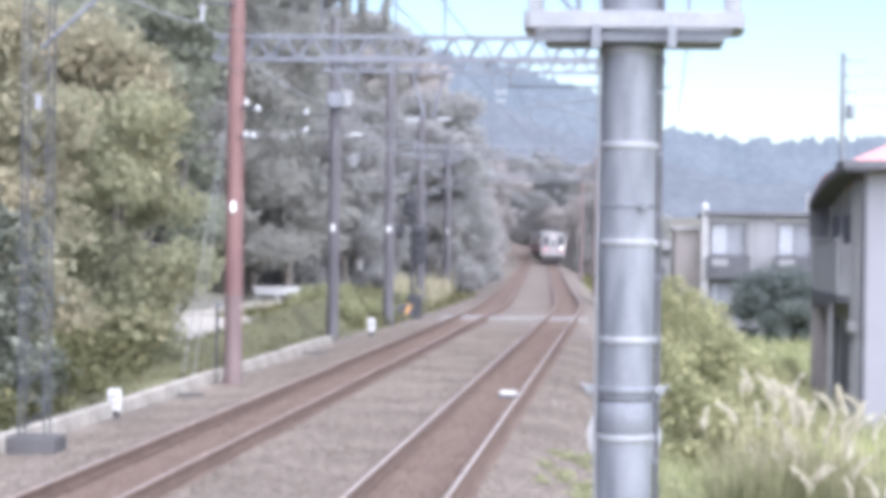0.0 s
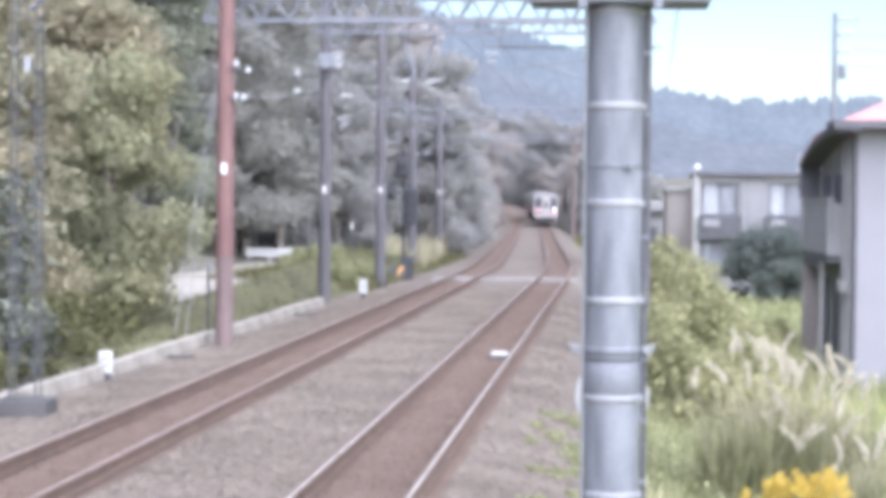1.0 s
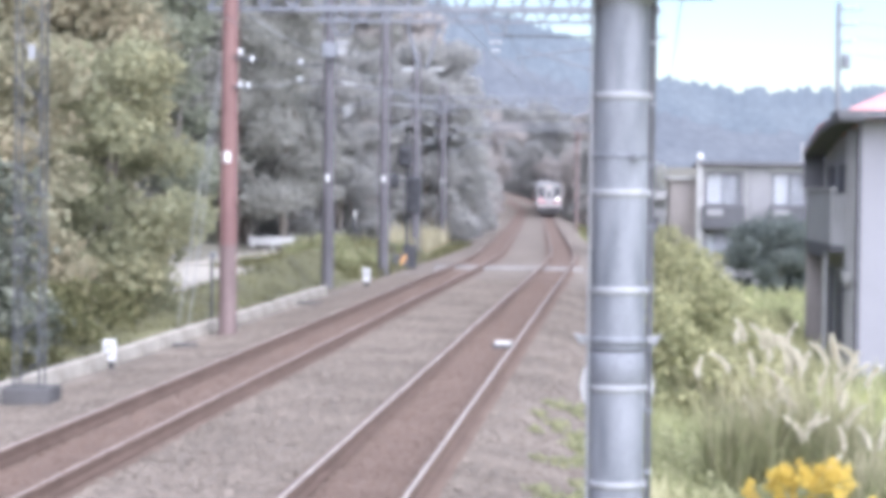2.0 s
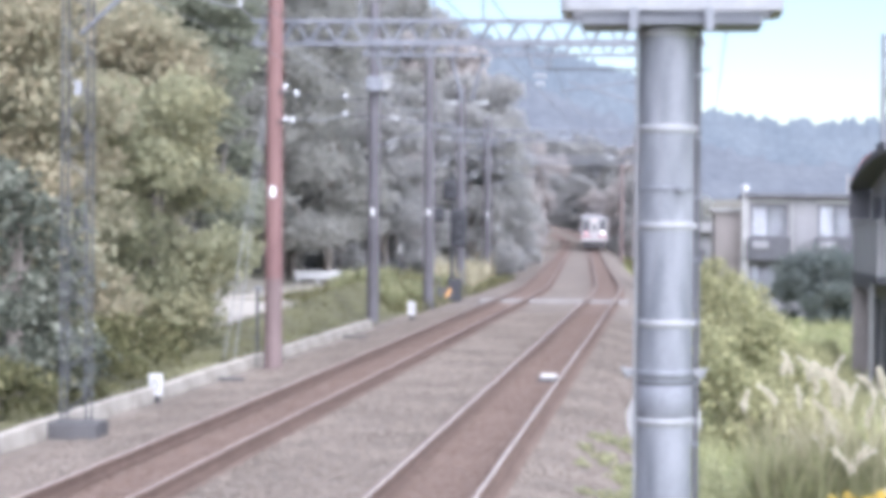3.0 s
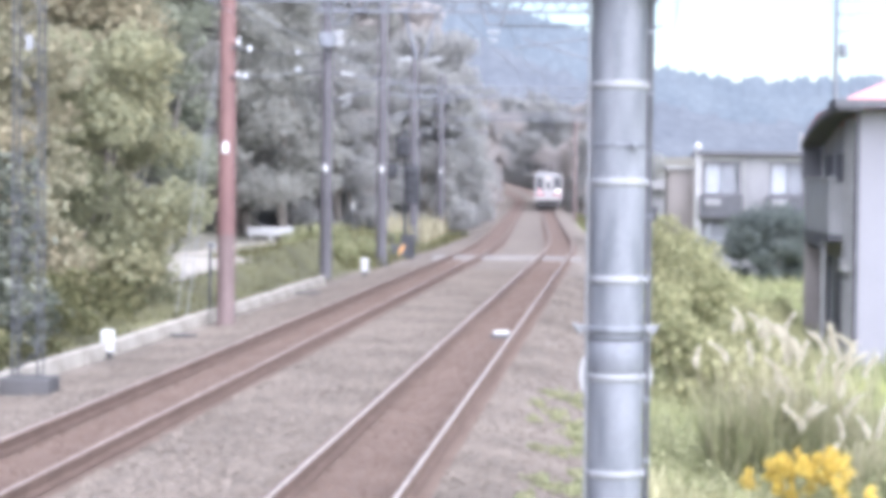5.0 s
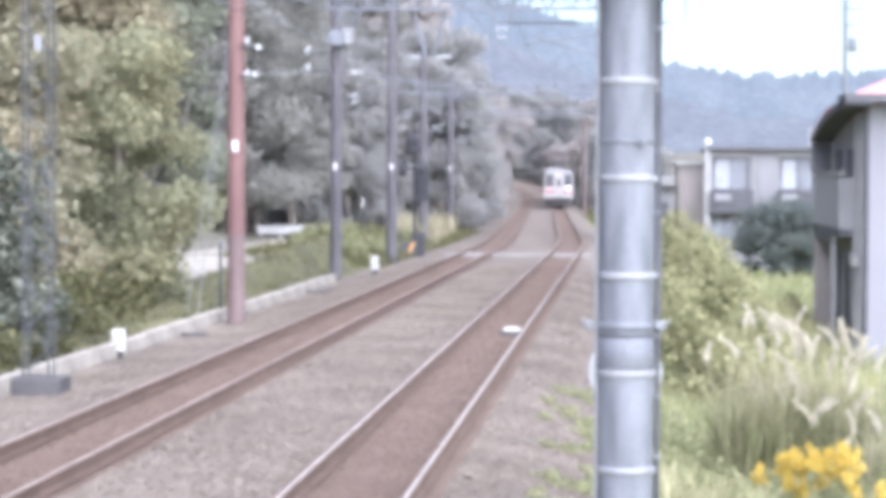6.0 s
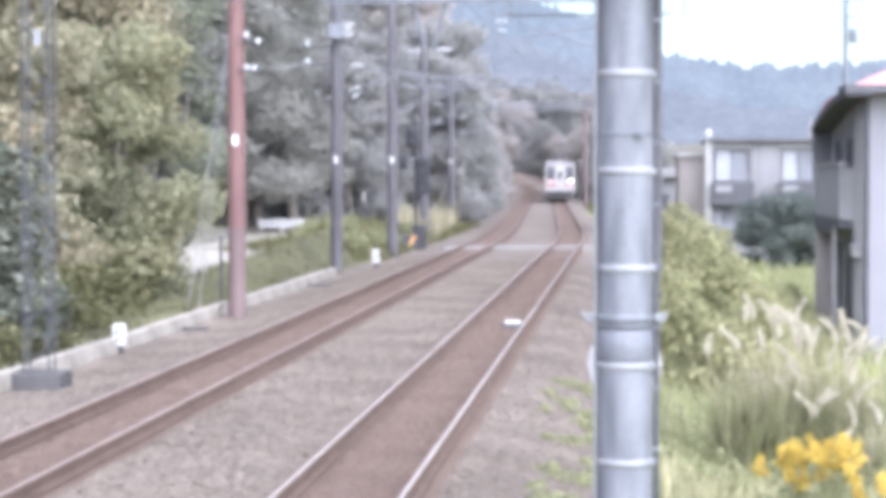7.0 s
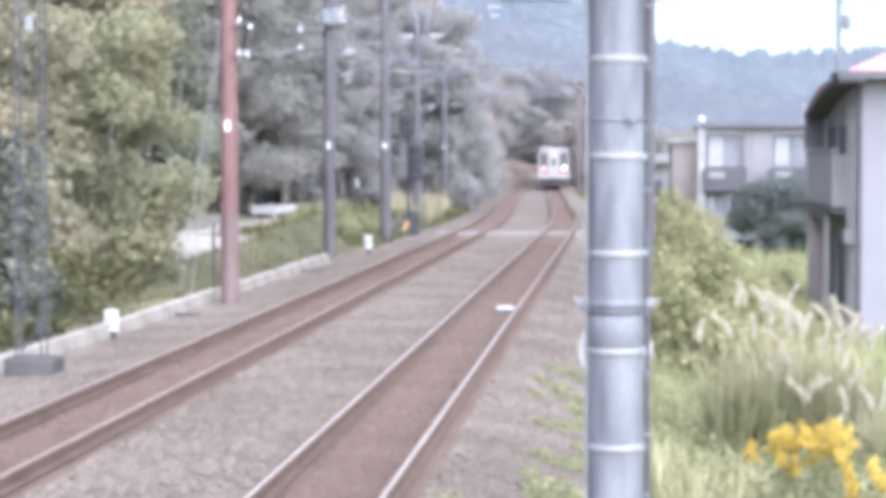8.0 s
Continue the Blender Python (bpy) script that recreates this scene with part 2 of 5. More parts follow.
M_INTERIOR = mat("dim_interior", (0.124, 0.124, 0.130), (0.174, 0.174, 0.180), 1, 0.9, bump=0)
M_TRAINWHITE = mat("cream_white_train_paint", (0.255, 0.243, 0.240), (0.282, 0.273, 0.269), 1, 0.4, bump=0, spec=0.5)
M_TRAINRED = mat("red_train_stripe", (0.212, 0.063, 0.081), (0.253, 0.092, 0.109), 1, 0.45, bump=0, spec=0.5)
M_TRAINGLASS = mat("tinted_train_glass", (0.06, 0.062, 0.066), (0.08, 0.082, 0.086), 1, 0.12, bump=0, spec=0.5)
M_TRAINROOF = mat("grey_train_roof", (0.20, 0.20, 0.205), (0.28, 0.28, 0.285), 1.5, 0.8, bump=0.1)
M_UNDER = mat("dark_underframe", (0.04, 0.038, 0.04), (0.075, 0.07, 0.07), 2, 0.8, bump=0.2)
M_LAMP = glow_mat("headlamp_glow", (1.0, 0.93, 0.85), 1.6)
M_LAMPPINK = glow_mat("dim_lamp_glow", (0.8, 0.42, 0.42), 0.25)
M_SIGNLIT = glow_mat("lit_destination_blind", (0.42, 0.34, 0.28), 0.12)


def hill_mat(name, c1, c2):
    """Far woods as a glowing backdrop: haze is put into the emission, streaked upright."""
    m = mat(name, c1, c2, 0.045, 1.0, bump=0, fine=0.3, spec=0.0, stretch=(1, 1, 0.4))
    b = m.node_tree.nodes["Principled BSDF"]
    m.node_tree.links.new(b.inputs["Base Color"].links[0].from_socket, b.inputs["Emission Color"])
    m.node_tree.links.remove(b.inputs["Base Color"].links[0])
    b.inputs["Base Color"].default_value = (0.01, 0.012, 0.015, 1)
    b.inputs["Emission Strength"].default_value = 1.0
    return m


M_NEARHILL = hill_mat("haze_glow_woods", (0.101, 0.114, 0.137), (0.124, 0.138, 0.160))
M_FARHILL = hill_mat("far_haze_glow_woods", (0.105, 0.128, 0.155), (0.130, 0.154, 0.180))


def glass_mat(name, tint):
    m = bpy.data.materials.new(name)
    m.use_nodes = True
    b = m.node_tree.nodes["Principled BSDF"]
    b.inputs["Base Color"].default_value = (*tint, 1)
    b.inputs["Roughness"].default_value = 0.05
    b.inputs["Transmission Weight"].default_value = 1.0
    b.inputs["IOR"].default_value = 1.2
    return m


M_GLASS = glass_mat("window_glass", (0.9, 0.93, 0.95))


# ---- builders ----
def obj(name, bm, material, parent=None, label=""):
    me = bpy.data.meshes.new(name)
    bm.to_mesh(me)
    bm.free()
    me.materials.append(material)
    ob = new(name, me)
    if parent:
        ob.parent = parent
    return tagged(ob, label)


def part(name, bm, material, parent, label=""):
    return obj(name, bm, material, parent, label)


def thing(name, at, label, category, group="", kind=""):
    e = new(name)
    e.empty_display_size = 0.2
    e.matrix_basis = at if isinstance(at, Matrix) else Matrix.Translation(at)
    return tagged(e, label, category, group, kind)


def box(bm, x0, y0, z0, x1, y1, z1, bevel=0.0):
    vs = [bm.verts.new((x, y, z)) for x in (x0, x1) for y in (y0, y1) for z in (z0, z1)]
    fs = [bm.faces.new([vs[i] for i in q]) for q in ((0, 1, 3, 2), (4, 6, 7, 5), (0, 4, 5, 1), (2, 3, 7, 6), (0, 2, 6, 4), (1, 5, 7, 3))]
    if bevel:
        es = list({e for f in fs for e in f.edges})
        bmesh.ops.bevel(bm, geom=es, offset=bevel, segments=2, affect="EDGES", profile=0.5)
    return bm


def B(*a, bevel=0.0):
    return box(bmesh.new(), *a, bevel=bevel)


def rod(bm, p, q, r0, r1=None, seg=10, caps=True):
    """A round bar from p to q, tapering from r0 to r1."""
    r1 = r0 if r1 is None else r1
    p, q = Vector(p), Vector(q)
    ax = (q - p).normalized()
    u = ax.orthogonal().normalized()
    v = ax.cross(u)
    rings = []
    for c, r in ((p, r0), (q, r1)):
        rings.append([bm.verts.new(c + r * (math.cos(a) * u + math.sin(a) * v)) for a in (2 * math.pi * k / seg for k in range(seg))])
    for k in range(seg):
        f = bm.faces.new((rings[0][k], rings[0][(k + 1) % seg], rings[1][(k + 1) % seg], rings[1][k]))
        f.smooth = True
    if caps:
        for f in (bm.faces.new(rings[0][::-1]), bm.faces.new(rings[1])):
            for e in f.edges:
                e.smooth = False
    return bm


def R(p, q, r0, r1=None, seg=10):
    return rod(bmesh.new(), p, q, r0, r1, seg)


def lathe(bm, profile, seg=24, centre=(0, 0, 0)):
    """A turned form round z from (radius, height) pairs."""
    cx, cy, cz = centre
    rings = [[bm.verts.new((cx + r * math.cos(2 * math.pi * k / seg), cy + r * math.sin(2 * math.pi * k / seg), cz + z)) for k in range(seg)] for r, z in profile]
    for a, b in zip(rings, rings[1:]):
        for k in range(seg):
            f = bm.faces.new((a[k], a[(k + 1) % seg], b[(k + 1) % seg], b[k]))
            f.smooth = True
    for f in (bm.faces.new(rings[0][::-1]), bm.faces.new(rings[-1])):
        for e in f.edges:
            e.smooth = False
    return bm


def mesh_from(name, verts, faces, material, parent=None, label="", smooth=False):
    me = bpy.data.meshes.new(name)
    me.from_pydata(verts, [], faces)
    me.materials.append(material)
    if smooth:
        me.polygons.foreach_set("use_smooth", [True] * len(me.polygons))
    ob = new(name, me)
    if parent:
        ob.parent = parent
    return tagged(ob, label)


def leaves(rng, centres, size, flat=0.0, aspect=1.8):
    """Folded leaves, one island each, at the centres; returns vertices and faces."""
    n = len(centres)
    d = rng.normal(size=(n, 3))
    d[:, 2] *= 1 - flat
    d /= np.linalg.norm(d, axis=1)[:, None] + 1e-9
    e = rng.normal(size=(n, 3))
    e -= d * (e * d).sum(1)[:, None]
    e /= np.linalg.norm(e, axis=1)[:, None] + 1e-9
    k = np.cross(d, e)
    s = size * rng.uniform(0.6, 1.35, n)[:, None]
    c = np.asarray(centres)
    v = np.stack([c - d * s * aspect / 2, c + e * s / 2 + k * s * 0.12, c + d * s * aspect / 2, c - e * s / 2 + k * s * 0.12], 1).reshape(-1, 3)
    i = np.arange(n) * 4
    f = np.concatenate([np.stack([i, i + 1, i + 2], 1), np.stack([i, i + 2, i + 3], 1)])
    return v.tolist(), f.tolist()


def blob_points(rng, blobs, per):
    """Points in the shells of ellipsoids (x, y, z, rx, ry, rz), thinned unevenly for gaps."""
    out = []
    for x, y, z, rx, ry, rz in blobs:
        n = int(per * (rx * ry + ry * rz + rx * rz))
        p = rng.normal(size=(n, 3))
        p /= np.linalg.norm(p, axis=1)[:, None]
        p *= (rng.uniform(0.05, 1.25, n) ** 0.5)[:, None]
        p *= 1 + 0.16 * np.sin(7 * p[:, [1, 2, 0]] + rng.uniform(0, 6, 3))
        out.append(p * (rx, ry, rz) + (x, y, z))
    return np.concatenate(out)


# ---- the line of the railway ----
NEAR, FAR = -2.42, -5.75          # track centres
GAUGE = 1.067


def bend(y):
    """Sideways shift of the line at y."""
    x, step = 0.0, 1.0
    k = 85.0
    while k < y:
        s = -0.036 * min(max((k - 85) / 25, 0), 1)
        if k > 300:
            s -= min(k - 300, 160) / 600
        d = min(step, y - k)
        x += s * d
        k += step
    return x


LEVELS = [(-3000, 0), (85, 0), (117, 0.0), (160, 0.0), (204, 0.0), (240, 0.16), (280, 0.45), (340, 0.9), (420, 1.3), (3000, 1.4)]


def level(y):
    for (a, za), (b, zb) in zip(LEVELS, LEVELS[1:]):
        if y <= b:
            return za + (zb - za) * (y - a) / (b - a)
    return 1.4


PROFILE = [(-400, 60), (-150, 34), (-60, 12), (-30, 3.0), (-20, 0.6), (-16, 0.0), (-11, -0.12), (-9.6, -0.25), (-8.75, -0.3), (-8.6, -0.36), (-8.2, -0.36), (-7.4, -0.31),
           (-6.9, -0.24), (-6.4, -0.17), (-1.9, -0.17), (-1.3, -0.24), (-0.6, -0.48), (0.2, -0.95), (1.2, -1.28), (6, -1.35), (30, -1.4), (90, 0.0), (400, 8)]


BANK_Y, BANK_H = (46, 54, 62, 70, 80, 95, 112), (0, 0.38, 0.52, 0.85, 1.0, 0.6, 0.2)   # weedy bank behind the kerb


def terrain(x, y):
    """Height of the ground; x runs across the line."""
    s = x - bend(min(y, 460))
    z = PROFILE[0][1]
    for (a, za), (b, zb) in zip(PROFILE, PROFILE[1:]):
        if s > a:
            z = za + (zb - za) * min((s - a) / (b - a), 1)
    if y < 30 and s < -12:
        z *= 0.4
    if 46 < y < 112 and -13 < s < -8.9:
        z += float(np.interp(y, BANK_Y, BANK_H)) * math.exp(-((s + 10.4) / 0.62) ** 2)
    z += level(y)
    if y > 330:
        z += min((y - 330) * 0.03, 5)
    if y > 500:
        z += (y - 500) * 0.03
    return z


def build_ground():
    xs = sorted({*[-2500, -1500, -900, -600, -400, -300, -220, -150, -110, -85, -60, -45, -36, -30, -26, -23], *np.arange(-20, -12, 1.0).tolist(), *np.arange(-12, -9, 0.3).round(2).tolist(),
                 *[a for a, _ in PROFILE if -9.7 < a < 6.1], *np.arange(-8, 3, 0.3).round(2).tolist(), *[3.5, 4.5, 6, 8, 11, 15, 20, 27, 40, 60, 90, 150, 250, 400, 700, 1200, 2500]})
    ys = [-2500, -1200, -500, -200, -80, -30, -10, 0, *range(5, 110, 2), *range(110, 300, 5), *range(300, 480, 10), 520, 600, 700, 900, 1300, 2000, 3000, 4000]
    v, f, mats = [], [], []
    rng = np.random.default_rng(4)
    for y in ys:
        o = bend(min(y, 460))
        for x in xs:
            z = terrain(x + o, y)
            if 0.3 < x < 20 or -30 < x < -9:
                z += rng.normal() * 0.05
            v.append((x + o, y, z))
    w = len(xs)
    for j in range(len(ys) - 1):
        for i in range(w - 1):
            a = j * w + i
            f.append((a, a + 1, a + w + 1, a + w))
            c = (xs[i] + xs[i + 1]) / 2
            inside = min(abs(c - NEAR), abs(c - FAR)) < 0.72
            mats.append(1 if inside else 0 if -8.7 < c < 0.1 else 3 if c < -15 or ys[j] > 210 else 4 if c < -8 else 2)
    g = mesh_from("ground", v, f, M_BALLAST)
    g.data.materials.append(M_RUSTBED)
    g.data.materials.append(M_GRASSBED)
    g.data.materials.append(M_FOREST)
    g.data.materials.append(M_BANKBED)
    g.data.polygons.foreach_set("material_index", mats)
    tagged(g, "ballasted railway bed between grassy banks and wooded slopes", "ground", kind="structure")


build_ground()


def sweep(bm, section, x0, y0, y1, mats=None):
    """Sweep a closed (x, z) section along the line at offset x0."""
    ys = [y0]
    while ys[-1] < y1:
        ys.append(min(ys[-1] + (4 if 80 <= ys[-1] < 460 else 20), y1))
    prev = None
    for y in ys:
        o, z = bend(min(y, 460)), level(y)
        ring = [bm.verts.new((x0 + o + sx, y, z + sz)) for sx, sz in section]
        if prev:
            for k in range(len(ring)):
                bm.faces.new((prev[k], prev[(k + 1) % len(ring)], ring[(k + 1) % len(ring)], ring[k]))
        else:
            bm.faces.new(ring[::-1])
        prev = ring
    bm.faces.new(prev)
    return bm


RAIL = [(-0.062, -0.153), (0.062, -0.153), (0.062, -0.14), (0.012, -0.122), (0.012, -0.045), (0.032, -0.035), (0.032, -0.008), (0.026, -0.002), (-0.026, -0.002), (-0.032, -0.008), (-0.032, -0.035), (-0.012, -0.045), (-0.012, -0.122), (-0.062, -0.14)]
HEAD = [(-0.019, -0.004), (0.019, -0.004), (0.018, 0.001), (-0.018, 0.001)]


def build_track(x0, head, label):
    t = thing("railway_track", (0, 0, 0), label, "railway track", "railway tracks", "structure")
    for s in (-1, 1):
        r = part("rail", sweep(bmesh.new(), RAIL, x0 + s * GAUGE / 2, -15, 455), M_RAILSIDE, t, "rusty brown steel rail")
        part("rail_head", sweep(bmesh.new(), HEAD, x0 + s * GAUGE / 2, -15, 455), head, r, "worn shiny running surface")


build_track(NEAR, M_RAILTOP, "railway track with polished rails in brown ballast")
build_track(FAR, M_RUSTTOP, "railway track with duller rails in brown ballast")


def stones(name, rng, n, xs, ys, material, size, label):
    """Loose crushed stones lying on the bed."""
    x = rng.uniform(*xs, n)
    y = ys[0] + (ys[1] - ys[0]) * rng.uniform(0, 1, n) ** 1.5
    base = np.array([(1, 0, 0), (-1, 0, 0), (0, 1, 0), (0, -1, 0), (0, 0, 1), (0, 0, -1)], float)
    tri = np.array([(0, 2, 4), (2, 1, 4), (1, 3, 4), (3, 0, 4), (2, 0, 5), (1, 2, 5), (3, 1, 5), (0, 3, 5)])
    s = size * rng.uniform(0.5, 1.4, (n, 1, 1))
    p = base[None] * s * rng.uniform(0.6, 1.2, (n, 6, 1)) + rng.normal(size=(n, 6, 3)) * s * 0.25
    z = np.array([terrain(a, b) for a, b in zip(x, y)])
    p[:, :, 2] *= 0.55
    p += np.stack([x, y, z + size * 0.1], 1)[:, None]
    f = (tri[None] + (np.arange(n) * 6)[:, None, None]).reshape(-1, 3)
    return tagged(mesh_from(name, p.reshape(-1, 3).tolist(), f.tolist(), material), label, "ballast", kind="stuff")


rng = np.random.default_rng(7)
stones("ballast_stones", rng, 16000, (-5.05, -3.2), (14, 75), M_STONE, 0.034, "grey crushed ballast stones between the tracks")
stones("ballast_stones", rng, 9000, (-1.7, -0.2), (14, 70), M_STONE, 0.034, "grey crushed ballast stones on the shoulder")
stones("ballast_stones", rng, 13000, (-8.3, -6.65), (20, 80), M_STONE, 0.033, "grey crushed ballast stones beside the concrete kerb")
stones("rust_stained_stones", rng, 6000, (NEAR - 0.46, NEAR + 0.46), (14, 75), M_RUSTSTONE, 0.026, "brown stained stones between the rails")
stones("rust_stained_stones", rng, 6000, (FAR - 0.46, FAR + 0.46), (18, 80), M_RUSTSTONE, 0.026, "brown stained stones between the rails")


def build_near_stones():
    """The nearest ballast stones, one by one, on the bed between the tracks."""
    r = random.Random(12)
    shapes = []
    for k in range(6):
        bm = bmesh.new()
        bmesh.ops.create_icosphere(bm, subdivisions=1, radius=0.036)
        for v in bm.verts:
            v.co *= r.uniform(0.72, 1.25)
            v.co.z *= 0.75
        me = bpy.data.meshes.new("stone")
        bm.to_mesh(me)
        bm.free()
        me.materials.append(M_STONE)
        shapes.append(me)
    bed = bpy.data.objects["ground"]
    for k in range(290):
        x, y = r.uniform(-5.0, -3.2), r.uniform(16.5, 20.5)
        s = new("stone", shapes[k % 6])
        s.parent = bed
        s.matrix_basis = pose(x, y, terrain(x, y) + 0.012, r.uniform(-30, 30), r.uniform(-30, 30), r.uniform(0, 360))


build_near_stones()


# ---- beside the line ----
def build_kerb():
    """Low concrete retaining kerb in cast lengths."""
    k = thing("concrete_kerb", (0, 0, 0), "long low weathered concrete kerb along the cess", "kerb", kind="structure")
    me = None
    y = 14.0
    while y < 66:
        bm = B(-0.09, 0.008, -0.5, 0.09, 1.992, 0.0, bevel=0.012)
        if me is None:
            ob = part("kerb_block", bm, M_KERB, k)
            me = ob.data
        else:
            bm.free()
            ob = new("kerb_block", me)
            ob.parent = k
        ob.location = (-8.72 + random.uniform(-0.012, 0.012), y, -0.10 + random.uniform(-0.012, 0.012))
        y += 2.0


build_kerb()


def build_crossing():
    c = thing("track_crossing", (0, 0, 0), "pale boarded footway across both tracks", "crossing", kind="structure")
    for a, b in ((-7.0, FAR - 0.62), (FAR - 0.45, FAR + 0.45), (FAR + 0.62, NEAR - 0.62), (NEAR - 0.45, NEAR + 0.45), (NEAR + 0.62, -1.4)):
        for j in range(4):
            part("board", B(a, 84.4 + j * 0.42, -0.3, b, 84.8 + j * 0.42, -0.06 - 0.006 * (j % 2), bevel=0.01), M_BOARD, c)


build_crossing()


def build_post(x, y, z, h, w, label):
    p = thing("marker_post", (x, y, z), label, "marker post", "marker posts")
    part("stake", B(-w * 0.36, -0.03, -0.1, w * 0.36, 0.05, h * 0.3, bevel=0.006), M_DARKCONC, p, "dark stake")
    face = part("face", B(-w / 2, -0.06, h * 0.28, w / 2, 0.06, h, bevel=0.012), M_PLATE, p)
    ring = bmesh.new()
    for k in range(12):
        a, b = 2 * math.pi * k / 12, 2 * math.pi * (k + 1) / 12
        rod(ring, (0.055 * math.cos(a), -0.063, h * 0.66 + 0.085 * math.sin(a)), (0.055 * math.cos(b), -0.063, h * 0.66 + 0.085 * math.sin(b)), 0.014, seg=6)
    part("painted_mark", ring, M_GREYPOLE, face, "worn grey mark")


build_post(-8.60, 37.5, -0.37, 0.50, 0.21, "short white marker post beside the concrete kerb")
build_post(-8.13, 72.0, -0.36, 0.6, 0.21, "short white marker post between two masts")

tb = thing("track_transponder", (NEAR + 0.26, 41.6, -0.1), "small white box fixed between the rails", "track box")
part("box_body", B(-0.15, -0.08, 0, 0.15, 0.08, 0.06, bevel=0.012), M_CONC, tb)
part("base_plate", B(-0.19, -0.14, -0.12, 0.19, 0.14, 0.0), M_DARKSTEEL, tb, "dark steel base plate")


# ---- near mast ----
def build_near_mast():
    x0, y0, r = -0.045, 14.8, 0.18
    m = thing("catenary_mast", (x0, y0, -0.8), "thick galvanised steel tube mast with pale clamp bands", "mast", "catenary masts")
    z0 = -0.8
    tube = bmesh.new()
    lathe(tube, [(r, -0.3), (r, 4.2), (r * 0.985, 7.0)], 40)
    part("tube", tube, M_ZINC, m)
    part("footing", lathe(bmesh.new(), [(0.42, -0.5), (0.42, 0.06), (0.38, 0.1)], 28), M_CONC, m, "round concrete footing")
    for z in (0.15, 0.78, 1.41, 2.046, 2.68, 3.31, 3.93, 5.2):
        b = lathe(bmesh.new(), [(r + 0.001, -0.026), (r + 0.005, -0.025), (r + 0.005, 0.025), (r + 0.001, 0.026)], 40, (0, 0, z - z0))
        band = part("clamp_band", b, M_BAND, m, "pale steel band")
        part("buckle", B(r - 0.006, -0.05, z - z0 - 0.02, r + 0.022, 0.0, z - z0 + 0.02, bevel=0.004), M_BAND, band)
    # cable pipes strapped to the sides
    for dx, dy, rr in ((-r - 0.012, -0.05, 0.010),):
        part("cable_pipe", R((dx, dy, 0), (dx, dy, 6.8), rr), M_BAND, m, "thin pale cable pipe")
    # split collar with ears
    cz = 1.72 - z0
    col = part("collar", lathe(bmesh.new(), [(r + 0.002, -0.026), (r + 0.009, -0.024), (r + 0.009, 0.026), (r + 0.002, 0.028)], 40, (0, 0, cz)), M_ZINC, m)
    for s in (-1, 1):
        ear = bmesh.new()
        box(ear, s * (r + 0.015), -0.02, cz - 0.02, s * (r + 0.085), 0.02, cz + 0.03, bevel=0.004)
        rod(ear, (s * (r + 0.05), -0.03, cz - 0.03), (s * (r + 0.1), -0.05, cz + 0.04), 0.011)
        part("clamp_ear", ear, M_BAND, col, "pale clamp ear")
    part("patch_plate", lathe(bmesh.new(), [(r + 0.001, -0.11), (r + 0.004, -0.105), (r + 0.004, 0.105), (r + 0.001, 0.11)], 40, (0, 0, 1.545 - z0)), M_TRUSS, m, "dull grey sleeve below the collar")
    part("conduit", B(r + 0.006, 0.0, 0.0, r + 0.046, 0.05, 6.8, bevel=0.008), M_DARKSTEEL, m, "dark square cable conduit")
    for k in range(14):
        part("conduit_strap", B(r - 0.004, -0.008, 0.45 + 0.4 * k, r + 0.05, -0.001, 0.475 + 0.4 * k), M_TRUSS, m, "grey conduit strap")
    part("lower_ring", lathe(bmesh.new(), [(r + 0.001, -0.012), (r + 0.006, -0.01), (r + 0.006, 0.01), (r + 0.001, 0.012)], 40, (0, 0, 1.66 - z0)), M_DARKSTEEL, m, "thin dark ring below the collar")
    disc = bmesh.new()
    rod(disc, (0.0, 0.21, 1.40 - z0), (0.0, 0.24, 1.40 - z0), 0.245, seg=40)
    part("round_plate", disc, M_PLATE, m, "pale round plate fixed behind the tube")
    # thin strap with a lug
    strap = part("strap", lathe(bmesh.new(), [(r + 0.001, -0.014), (r + 0.005, -0.012), (r + 0.005, 0.012), (r + 0.001, 0.014)], 40, (0, 0, 2.92 - z0)), M_TRUSS, m, "thin grey strap")
    part("lug", B(0.078, -r - 0.025, 2.89 - z0, 0.12, -r + 0.04, 2.94 - z0, bevel=0.01), M_ZINC, strap, "grey lug")
    # equipment frame round the tube
    lo, hi, w, dp = 4.052 - z0, 5.35 - z0, 0.678, 0.34
    fr = part("equipment_frame", B(-w, -dp, lo, w, -dp + 0.05, lo + 0.11, bevel=0.006), M_BAND, m, "pale steel equipment frame")
    fr.location.x = 0.025
    part("rear_beam", B(-w, dp - 0.05, lo, w, dp, lo + 0.11, bevel=0.006), M_BAND, fr)
    for s in (-1, 1):
        part("side_beam", B(s * w - 0.03, -dp + 0.052, lo + 0.002, s * w + 0.03, dp - 0.052, lo + 0.108), M_BAND, fr)
        for dy in (-dp + 0.03, dp - 0.03):
            part("upright", B(s * (w - 0.04) - 0.04, dy - 0.03, lo + 0.111, s * (w - 0.04) + 0.04, dy + 0.03, hi, bevel=0.005), M_BAND, fr)
        part("top_rail", B(s * w - 0.03, -dp, hi, s * w + 0.03, dp, hi + 0.07), M_BAND, fr)
        part("bracket", B(s * 0.24 - 0.03, -dp - 0.012, lo - 0.13, s * 0.24 + 0.03, -dp + 0.05, lo + 0.02, bevel=0.005), M_ZINC, fr)
    part("floor_tray", B(-w + 0.10, -dp + 0.06, lo - 0.085, w - 0.10, dp - 0.06, lo - 0.012, bevel=0.01), M_TRUSS, fr, "grey floor tray")
    part("brace", R((-w + 0.03, -dp + 0.02, lo + 0.40), (-w + 0.30, -dp + 0.02, lo + 0.1), 0.014), M_TRUSS, fr)
